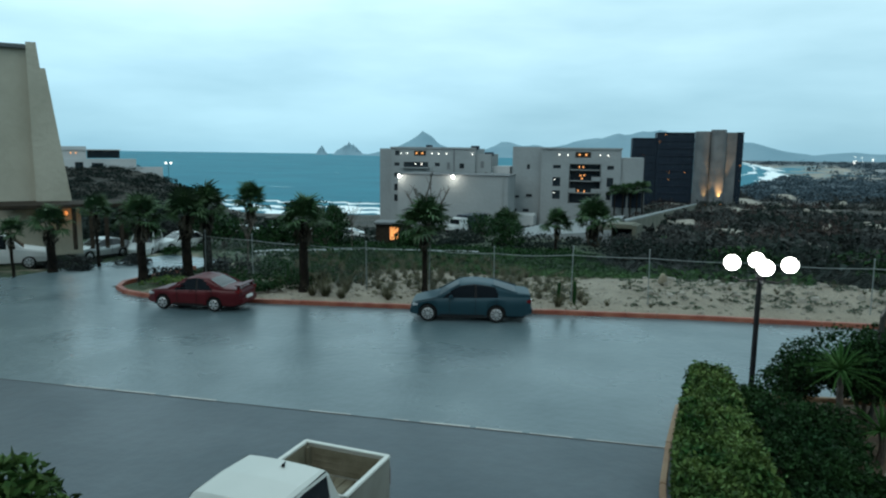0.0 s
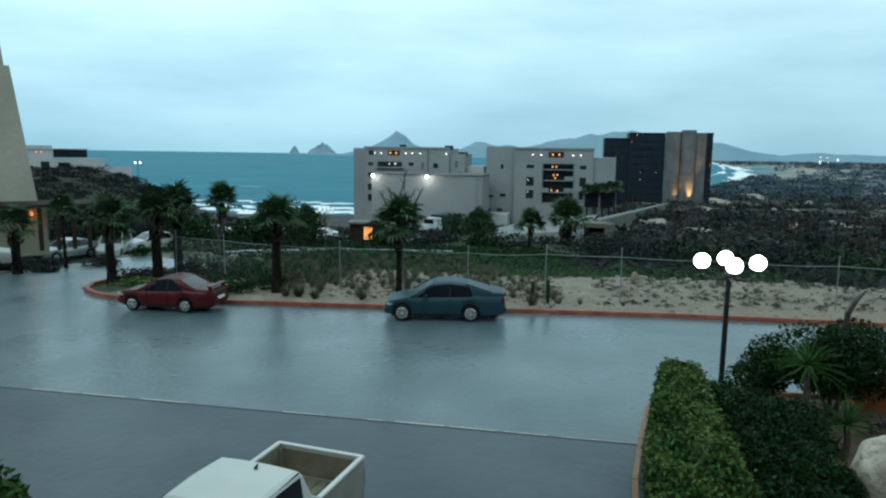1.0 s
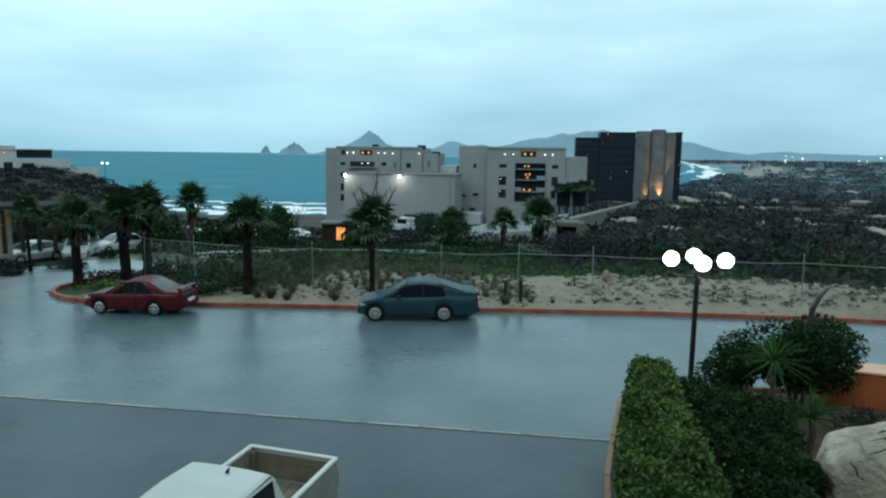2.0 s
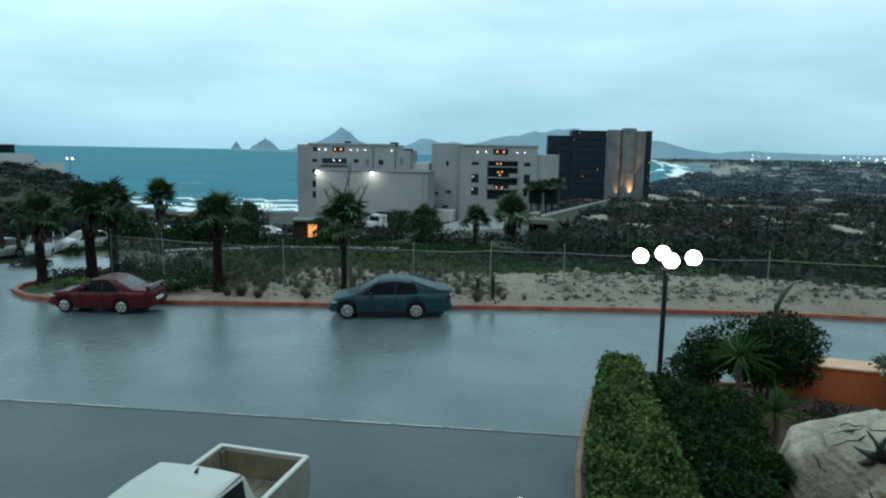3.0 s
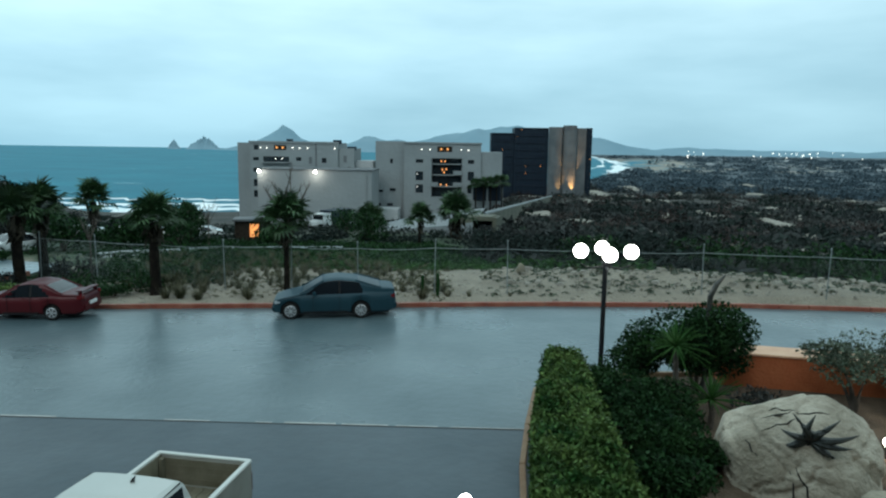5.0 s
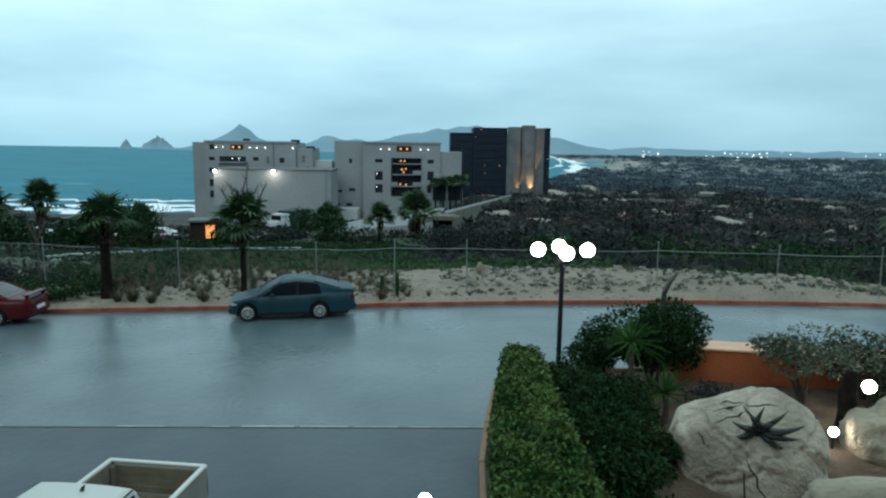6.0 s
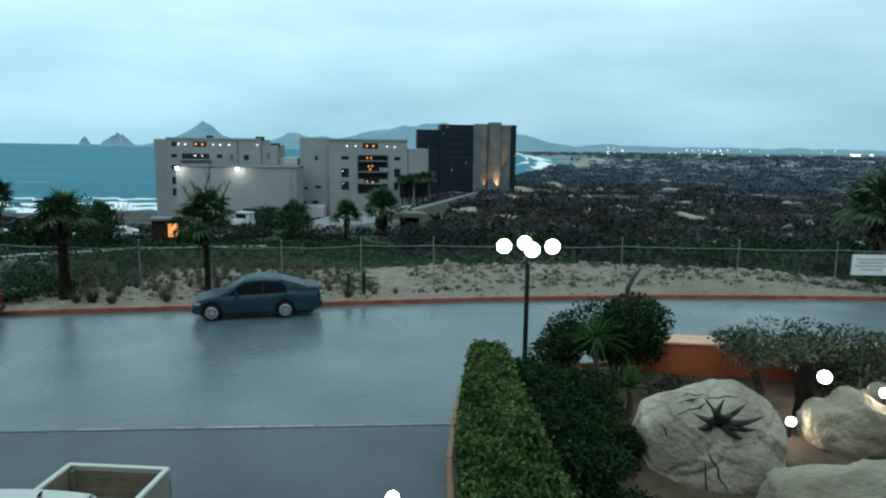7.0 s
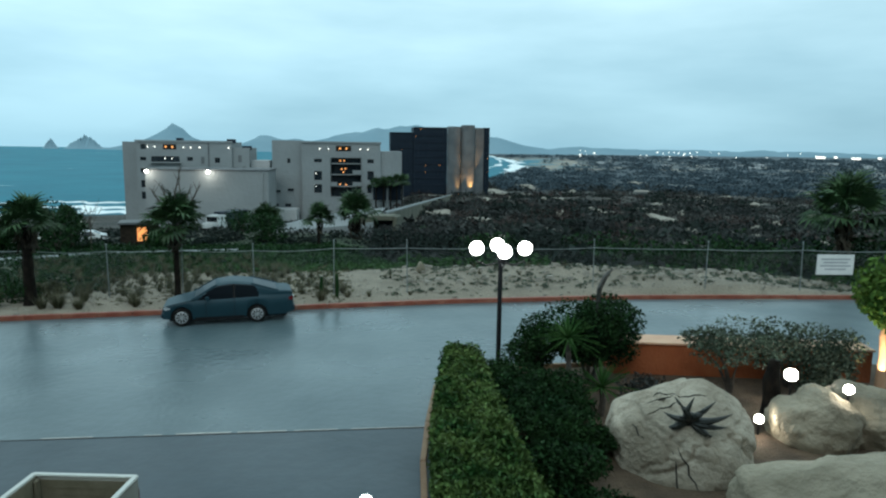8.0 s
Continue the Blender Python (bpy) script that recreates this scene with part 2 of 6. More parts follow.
def ball(x, y, z, r, sub=2, bm=None):
    bm = bm or bmesh.new()
    bmesh.ops.create_icosphere(bm, subdivisions=sub, radius=r, matrix=Matrix.Translation((x, y, z)))
    return bm


def smooth01(v, a, b):
    t = np.clip((v - a) / (b - a), 0, 1)
    return t * t * (3 - 2 * t)


def leaves(rng, centres, size, droop=0.0):
    """Leaf quads, one at each centre, turned at random: vertices and faces."""
    n = len(centres)
    a = rng.normal(size=(n, 3)); a /= np.linalg.norm(a, axis=1)[:, None]
    b = np.cross(a, rng.normal(size=(n, 3))); b /= np.linalg.norm(b, axis=1)[:, None]
    a[:, 2] -= droop
    s = size * rng.uniform(0.6, 1.4, (n, 1))
    v = np.stack([centres - a * s, centres + b * s * 0.45, centres + a * s, centres - b * s * 0.45], 1).reshape(-1, 3)
    return v, np.arange(4 * n).reshape(-1, 4)


def puff(rng, n, radius, lumps=7, flat=0.75):
    """Points of an uneven crown: shells of several lumps."""
    c = rng.normal(size=(lumps, 3)); c /= np.linalg.norm(c, axis=1)[:, None]
    c *= rng.uniform(0.25, 0.62, (lumps, 1)) * radius
    k = rng.integers(0, lumps, n)
    d = rng.normal(size=(n, 3)); d /= np.linalg.norm(d, axis=1)[:, None]
    p = c[k] + d * (rng.uniform(0.35, 1.0, (n, 1)) ** 0.5) * radius * rng.uniform(0.4, 0.62, (lumps, 1))[k]
    p[:, 2] *= flat
    return p


# ---- the large structure ----
KX = [-21.6, -20.6, -19.9, -18.6, -13.4, -9.35, -2.4, 3.4, 8.1, 11.3, 16.3, 21.4, 32.0, 60.0]
KY = [26.6, 25.7, 25.35, 24.95, 25.45, 25.95, 26.75, 27.45, 27.75, 27.9, 27.7, 27.35, 26.2, 22.0]
BRANCH = [(-25.2, 20.0), (-25.0, 25.0), (-24.5, 28.8), (-23.6, 32.6), (-23.0, 35.4)]


def kerb_y(x):
    return np.interp(x, KX, KY)


def branch_gap(x, y):
    """Distance from the centre line of the side road."""
    best = np.full(np.shape(x), 1e9)
    for (ax, ay), (bx, by) in zip(BRANCH, BRANCH[1:]):
        t = np.clip(((x - ax) * (bx - ax) + (y - ay) * (by - ay)) / ((bx - ax) ** 2 + (by - ay) ** 2), 0, 1)
        best = np.minimum(best, np.hypot(x - ax - t * (bx - ax), y - ay - t * (by - ay)))
    return best


def coast(x):
    return np.interp(x, [-400, -170, -60, -20, 60, 140, 215, 290, 370, 430, 560, 640, 720], [330, 345, 365, 365, 430, 760, 985, 1270, 1680, 2050, 3100, 4500, 9000])


def waves(x, y, s):
    return np.sin(x / s + 1.3 * np.sin(y / s * 0.7)) * np.cos(y / s * 1.1 + 0.9 * np.sin(x / s * 0.6))


def land(x, y):
    """Height of the open ground."""
    x, y = np.asarray(x, float), np.asarray(y, float)
    d, az = np.hypot(x, y), x / np.maximum(y, 1.0)
    mid = np.interp(d, [0, 30, 45, 65, 100, 170, 300, 420, 6000], [0.12, 0.12, -0.5, -2.5, -5.2, -13.0, -25.5, -28, -28])
    right = np.interp(d, [0, 29, 33.5, 38, 55, 80, 120, 170, 250, 500, 800, 1200, 2200, 3200, 6000], [0.12, 0.12, 0.5, -0.3, -3.6, -5.0, -7.4, -9.6, -13, -20, -24.5, -26.6, -26.2, -23, -20])
    left = np.interp(d, [0, 30, 40.8, 45, 53, 62, 90, 150, 215, 250, 330, 420, 6000], [0.1, 0.1, -0.05, -0.9, -1.7, -2.1, -3, -11, -8, -2.2, -12, -28, -28])
    wr, wl_ = smooth01(az, -0.06, 0.10), smooth01(-az, 0.48, 0.80)
    z = mid * (1 - wr) * (1 - wl_) + right * wr + left * wl_
    z = z + waves(x, y, 9.0) * 0.012 * np.clip(d - 30, 0, 40) + waves(x + 40, y, 31.0) * 0.01 * np.clip(d - 45, 0, 160)
    z = z + np.interp(x, [-2, 3, 10, 17, 26], [0, 0.05, 0.25, 0.45, 0.5]) * np.exp(-((y - 31.8) / 1.7) ** 2) * (d > 25) * (d < 60)
    z = z + (0.05 * waves(x, y, 0.7) + 0.05 * waves(x + 7, y, 1.6)) * smooth01(y, 29.4, 30.4) * smooth01(-y, -36, -33) * smooth01(x, -1, 2)
    z = z - 1.6 * smooth01(d, 980, 1180) * smooth01(-az, -0.345, -0.29) * wr
    z = np.where(y > 5, z - smooth01(y - coast(x), -35, 25) * np.clip(z + 36, 0, 60), z)
    return z


def ground_z(x, y):
    x, y = np.asarray(x, float), np.asarray(y, float)
    lift = smooth01(y - kerb_y(x), 0.08, 0.7)
    lift = np.where(x < -21.6, smooth01(branch_gap(x, y), 3.4, 4.0) * (y > 15), lift)
    lift = np.where(y > 26, lift * smooth01(branch_gap(x, y), 2.9, 3.6), lift)
    return np.where(y < 15.0, -0.06, -0.06 + lift * (land(x, y) + 0.06))


def sheet(name, xs, ys, zf, material, label, category):
    gx, gy = np.meshgrid(xs, ys)
    gz = zf(gx, gy)
    nx, ny = len(xs), len(ys)
    idx = np.arange(nx * ny).reshape(ny, nx)
    f = np.stack([idx[:-1, :-1], idx[:-1, 1:], idx[1:, 1:], idx[1:, :-1]], -1).reshape(-1, 4)
    ob = raw(name, np.stack([gx, gy, gz], -1).reshape(-1, 3).tolist(), f.tolist(), material, smooth=True)
    return tagged(ob, label, category, kind="structure")


def ground_material():
    """Sand by the kerb, planted sand, green slope, dark scrub soil with pale bare patches, beach; far land haze-tinted.
    """
    m = surf("sandy_scrub_ground", (0.19, 0.165, 0.125), (0.25, 0.22, 0.17), 0.8, 0.95, 0.5, fine=0.2)
    n, l = m.node_tree.nodes, m.node_tree.links
    b = n["Principled BSDF"]
    sand = b.inputs["Base Color"].links[0].from_socket
    geo = n.new("ShaderNodeNewGeometry")
    sep = n.new("ShaderNodeSeparateXYZ")
    l.new(geo.outputs["Position"], sep.inputs[0])

    def span(sock, a, c):
        r = n.new("ShaderNodeMapRange")
        r.interpolation_type = "SMOOTHSTEP"
        r.inputs[1].default_value, r.inputs[2].default_value = a, c
        l.new(sock, r.inputs[0])
        return r.outputs[0]

    def noise_at(scale, a, c):
        t = n.new("ShaderNodeTexNoise")
        t.inputs["Scale"].default_value, t.inputs["Detail"].default_value = scale, 5
        l.new(geo.outputs["Position"], t.inputs[0])
        return span(t.outputs[0], a, c)

    def mix(fac, a, c):
        x = n.new("ShaderNodeMixRGB")
        l.new(fac, x.inputs[0])
        for s, v in ((x.inputs[1], a), (x.inputs[2], c)):
            if isinstance(v, tuple):
                s.default_value = (*v, 1)
            else:
                l.new(v, s)
        return x.outputs[0]

    def times(a, c):
        x = n.new("ShaderNodeMath")
        x.operation = "MULTIPLY"
        l.new(a, x.inputs[0]); l.new(c, x.inputs[1])
        return x.outputs[0]

    grass = mix(noise_at(0.5, 0.35, 0.65), (0.009, 0.026, 0.008), (0.024, 0.05, 0.015))
    scrub = mix(noise_at(0.05, 0.3, 0.7), (0.018, 0.020, 0.017), (0.045, 0.042, 0.034))
    bare = mix(noise_at(0.07, 0.60, 0.66), scrub, (0.20, 0.185, 0.155))
    far = mix(span(sep.outputs[1], 60, 90), grass, bare)
    right = mix(span(sep.outputs[0], 6, 16), far, bare)
    # haze mixed into the ground colour with growing distance
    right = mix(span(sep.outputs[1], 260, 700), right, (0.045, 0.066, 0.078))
    c = mix(span(sep.outputs[1], 34, 41), sand, right)
    dark = mix(times(span(sep.outputs[1], 62, 45), times(span(sep.outputs[0], -13.5, -16.5), noise_at(0.6, 0.3, 0.55))), c, grass)
    beach = mix(span(sep.outputs[2], -26.75, -27.3), dark, (0.24, 0.22, 0.18))
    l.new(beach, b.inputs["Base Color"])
    return m


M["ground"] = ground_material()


def sea_material():
    m = surf("teal_sea", (0.004, 0.125, 0.178), (0.010, 0.16, 0.215), 0.012, 0.6, 0.0, spec=0.09)
    n, l = m.node_tree.nodes, m.node_tree.links
    b = n["Principled BSDF"]
    base = b.inputs["Base Color"].links[0].from_socket
    geo, mp = n.new("ShaderNodeNewGeometry"), n.new("ShaderNodeMapping")
    mp.inputs["Scale"].default_value = (0.012, 0.06, 1)
    t, t2 = n.new("ShaderNodeTexNoise"), n.new("ShaderNodeTexNoise")
    t.inputs["Scale"].default_value, t.inputs["Detail"].default_value = 1.0, 7
    t2.inputs["Scale"].default_value, t2.inputs["Detail"].default_value = 0.15, 4
    l.new(geo.outputs["Position"], mp.inputs[0]); l.new(mp.outputs[0], t.inputs[0]); l.new(geo.outputs["Position"], t2.inputs[0])
    bp = n.new("ShaderNodeBump")
    bp.inputs["Strength"].default_value, bp.inputs["Distance"].default_value = 0.5, 1.5
    l.new(t2.outputs[0], bp.inputs["Height"]); l.new(bp.outputs[0], b.inputs["Normal"])
    caps = n.new("ShaderNodeMapRange")
    caps.inputs[1].default_value, caps.inputs[2].default_value = 0.70, 0.74
    l.new(t.outputs[0], caps.inputs[0])
    mix = n.new("ShaderNodeMixRGB")
    l.new(caps.outputs[0], mix.inputs[0]); l.new(base, mix.inputs[1])
    mix.inputs[2].default_value = (0.5, 0.58, 0.6, 1)
    l.new(mix.outputs[0], b.inputs["Base Color"])
    return m


M["sea"] = sea_material()
M["foam"] = surf("white_surf", (0.62, 0.70, 0.72), (0.8, 0.84, 0.84), 0.05, 0.9)

u = np.linspace(-1, 1, 260)
xs = np.sinh(u * 6.6) / math.sinh(6.6) * 4950
ys_near = np.arange(12.0, 60.0, 0.55)
ys = np.concatenate([[-4900, -2000, -600, -150, -40, -10, 5], ys_near, 60 * np.exp(np.linspace(0, math.log(4940 / 60), 150))[0:]])
xs = np.unique(np.concatenate([xs, np.arange(-34, 26, 0.55)]))
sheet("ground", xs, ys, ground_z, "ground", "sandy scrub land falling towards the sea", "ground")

sea = raw("sea", [(-4900, 200, -28), (4900, 200, -28), (4900, 4930, -28), (-4900, 4930, -28)], [(0, 1, 2, 3)], "sea")
tagged(sea, "rough teal sea under an overcast sky", "sea", kind="structure")


def surf_line(seed, y0, x0, x1, depth, follow):
    """A ragged band of breaking surf."""
    rng = np.random.default_rng(seed)
    n = 160
    vs, fs = [], []
    gate = np.convolve(rng.normal(size=n + 40), np.ones(9) / 9, "same")[20:-20] * 3
    for i in range(n):
        x = x0 + (x1 - x0) * i / (n - 1)
        y = (coast(x) if follow else y0) + (y0 if follow else 0) + 5 * math.sin(i * 0.23 + seed) + 3 * math.sin(i * 0.71)
        w = depth * max(0.05, 0.55 + gate[i] * 0.4)
        vs += [(x, y - w, -27.9), (x, y, -27.3), (x, y + w * 0.5, -27.9)]
    for i in range(n - 1):
        a = 3 * i
        fs += [(a, a + 3, a + 4, a + 1), (a + 1, a + 4, a + 5, a + 2)]
    return tagged(raw("surf_wave", vs, fs, "foam", smooth=True), "white breaking surf along the beach", "surf", "surf lines", "structure")


surf_line(1, 4.0, -330, 40, 17, True)
surf_line(2, 32.0, -330, 20, 12, True)
surf_line(3, 66.0, -300, -30, 4, True)
surf_line(4, 30.0, 190, 560, 150, True)
surf_line(5, 190.0, 200, 480, 40, True)


def hills(name, xs, zs, y, depth, label):
    """A ridge whose skyline runs through xs, zs, falling to the sea on both sides."""
    n, k = 150, 9
    gx = np.linspace(xs[0], xs[-1], n)
    top = np.interp(gx, xs, zs) + 28
    rng = np.random.default_rng(len(name) + int(depth))
    top = top + np.convolve(rng.normal(size=n), np.ones(3) / 3, "same") * 0.13 * top
    vs, fs = [], []
    for j in range(k):
        t = j / (k - 1) * 2 - 1
        for i in range(n):
            rough = 1 + 0.16 * math.sin(gx[i] * 0.021 + 3 * t) * math.sin(gx[i] * 0.047 + 7 * t) * (abs(t) > 0.01)
            vs.append((gx[i], y + t * depth, -29 + max(top[i], 0) * (1 - abs(t) ** 1.2) * rough))
    for j in range(k - 1):
        for i in range(n - 1):
            a = j * n + i
            fs.append((a, a + 1, a + n + 1, a + n))
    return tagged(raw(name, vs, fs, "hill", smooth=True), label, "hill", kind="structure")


hills("sea_stack", [-1604, -1590, -1566, -1550, -1530], [-29, -6, 24, 0, -29], 3682, 30, "pointed haze-tinted sea stack off the headland")
hills("island", [-1520, -1495, -1455, -1416, -1390, -1330], [-29, 0, 22, 40, 26, -29], 3741, 60, "two-peaked rocky islet tinted with haze")
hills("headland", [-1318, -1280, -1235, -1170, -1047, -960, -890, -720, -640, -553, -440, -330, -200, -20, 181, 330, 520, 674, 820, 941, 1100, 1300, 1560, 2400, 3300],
      [-29, -4, 18, 32, 103, 54, 21, 2, 22, 54, 50, 28, 45, 88, 123, 105, 85, 74, 42, 18, 12, 18, 6, 10, 0], 3930, 420, "mountain headland with a pale haze tint")


def ribbon(name, pts, widths, z, material, label, category, thick=0.0):
    """A flat strip along a line of points."""
    vs, fs = [], []
    for i, (x, y) in enumerate(pts):
        a, b_ = pts[max(i - 1, 0)], pts[min(i + 1, len(pts) - 1)]
        d = Vector((b_[0] - a[0], b_[1] - a[1])).normalized()
        w = widths[i] if hasattr(widths, "__len__") else widths
        zz = z(x, y) if callable(z) else z
        vs += [(x - d.y * w, y + d.x * w, zz), (x + d.y * w, y - d.x * w, zz)]
    for i in range(len(pts) - 1):
        fs.append((2 * i + 1, 2 * i + 3, 2 * i + 2, 2 * i))
    return tagged(raw(name, vs, fs, material), label, category, kind="structure")


# road of pale wet concrete up to the kerb, dark yard nearer the building
xs_r = np.concatenate([np.linspace(-60, -21.6, 8)[:-1], np.linspace(-21.6, 60, 120)])
vs, fs = [], []
for x in xs_r:
    vs += [(x, 15.0, 0.0), (x, float(kerb_y(x)) + 0.05 if x >= -21.6 else 27.2, 0.0)]
for i in range(len(xs_r) - 1):
    fs.append((2 * i, 2 * i + 2, 2 * i + 3, 2 * i + 1))
tagged(raw("road", vs, fs, "road"), "wet pale concrete road with faint puddles", "road", kind="structure")
ribbon("side_road", [(-25.2, 24.0), (-25.0, 26.5)] + [(x, y) for x, y in BRANCH[2:]], [3.1, 3.1, 3.1, 2.8, 2.0], 0.004, "road", "wet side road curving behind the palm island", "road")
ribbon("lower_lane", [(-24.5, 39.5), (-21.0, 41.2), (-17.0, 43.0), (-12.5, 45.0), (-8.0, 46.5)], 1.5, lambda x, y: float(land(x, y)) + 0.12, "ramp", "narrow wet lane below the fence", "road")
raw_yard = raw("yard", [(-60, -8, -0.004), (60, -8, -0.004), (60, 14.96, -0.004), (-60, 14.96, -0.004)], [(0, 1, 2, 3)], "asphalt")
tagged(raw_yard, "dark wet parking yard below the building", "pavement", kind="structure")
tagged(raw("expansion_joint", [(-60, 14.96, 0.002), (1.7, 14.96, 0.002), (1.7, 15.0, 0.002), (-60, 15.0, 0.002)], [(0, 1, 2, 3)], "joint"), "dark open joint between road and yard", "joint", kind="structure")
rngj = random.Random(4)
bm = bmesh.new()
xj = -24.0
while xj < 1.5:
    ln = rngj.uniform(0.3, 2.2)
    if rngj.random() < 0.75:
        box(xj, min(xj + ln, 1.6), 15.0, 15.0 + rngj.uniform(0.03, 0.07), 0.0, 0.008, bm=bm)
    xj += ln + rngj.uniform(0.05, 0.5)
tagged(link("joint_edging", bm, "jointpale"), "pale broken mortar edge along the joint", "trim", kind="structure")

# kerb: cast lengths end to end
kerb = thing("kerb", Matrix.Identity(4), "weathered red-painted concrete kerb", "kerb", kind="structure")
kx = [(-21.0, 32.0), (-21.45, 29.5), (-21.75, 28.0), (-21.7, 26.9)] + [(float(x), float(kerb_y(x))) for x in np.arange(-21.3, 40, 0.25)]
path, acc = [Vector((*kx[0], 0))], 0.0
for p in kx[1:]:
    path.append(Vector((*p, 0)))


def along(path, step):
    out, need = [path[0]], step
    for a, b_ in zip(path, path[1:]):
        d, pos = (b_ - a).length, 0.0
        while d - pos >= need:
            pos += need
            out.append(a.lerp(b_, pos / d))
            need = step
        need -= d - pos
    return out


stones = along(path, 1.2)
kerb_mesh = None
for a, b_ in zip(stones, stones[1:]):
    d = b_ - a
    if kerb_mesh is None:
        bm = box(0.006, 1.194, 0.0, 0.22, -0.08, 0.17, 0.018)
        k_ob = part("kerb_stone", bm, "kerb", kerb)
        kerb_mesh = k_ob.data
    else:
        k_ob = new("kerb_stone", kerb_mesh)
        k_ob.parent = kerb
    k_ob.matrix_world = Matrix.Translation(a) @ Matrix.Rotation(math.atan2(d.y, d.x), 4, "Z") @ Matrix.Diagonal((d.length / 1.2, 1, 1, 1))


# plain unseen hotel wall behind the viewpoint, added to darken reflections and near sides
tagged(link("wall_hotel", box(-45, 45, -3.4, -3.0, -0.1, 15.0), "concrete"), "plain grey unseen wall of the hotel behind the viewpoint", "wall", kind="structure")


# ---- vehicles ----
def wheel(parent, x, y, r, w, side, spokes=9, rimmat="rim"):
    """tyre > rim; the axle runs along y, side is the outer side."""
    prof = [(-w / 2, r * 0.62), (-w / 2, r * 0.93), (-w / 2 + 0.03, r), (w / 2 - 0.03, r), (w / 2, r * 0.93), (w / 2, r * 0.62)]
    bm = bmesh.new()
    n = 24
    rings = [[bm.verts.new((x + q * math.cos(2 * math.pi * k / n), y + p, r + q * math.sin(2 * math.pi * k / n))) for k in range(n)] for p, q in prof]
    for a, b_ in zip(rings, rings[1:]):
        for k in range(n):
            bm.faces.new((a[k], b_[k], b_[(k + 1) % n], a[(k + 1) % n]))
    bm.faces.new(rings[0]); bm.faces.new(rings[-1][::-1])
    ty = part("tyre", bm, "tyre", parent, smooth=False)
    bm = bmesh.new()
    yo = y + side * (w / 2 + 0.004)
    hub = [bm.verts.new((x + 0.2 * r * math.cos(2 * math.pi * k / n), yo + side * 0.018, r + 0.2 * r * math.sin(2 * math.pi * k / n))) for k in range(n)]
    bm.faces.new(hub if side < 0 else hub[::-1])
    rim_o = [bm.verts.new((x + 0.68 * r * math.cos(2 * math.pi * k / n), yo, r + 0.68 * r * math.sin(2 * math.pi * k / n))) for k in range(n)]
    rim_i = [bm.verts.new((x + 0.58 * r * math.cos(2 * math.pi * k / n), yo + side * 0.012, r + 0.58 * r * math.sin(2 * math.pi * k / n))) for k in range(n)]
    for k in range(n):
        bm.faces.new((rim_o[k], rim_o[(k + 1) % n], rim_i[(k + 1) % n], rim_i[k]))
    for s in range(spokes):
        a0 = 2 * math.pi * s / spokes
        h = math.pi / spokes * 0.62
        q = [(0.18 * r, a0 - h), (0.6 * r, a0 - h * 0.79), (0.6 * r, a0 + h * 0.79), (0.18 * r, a0 + h)]
        bm.faces.new([bm.verts.new((x + p * math.cos(t), yo + side * 0.014, r + p * math.sin(t))) for p, t in q])
    part("rim", bm, rimmat, ty, "silver hubcap")
    return ty


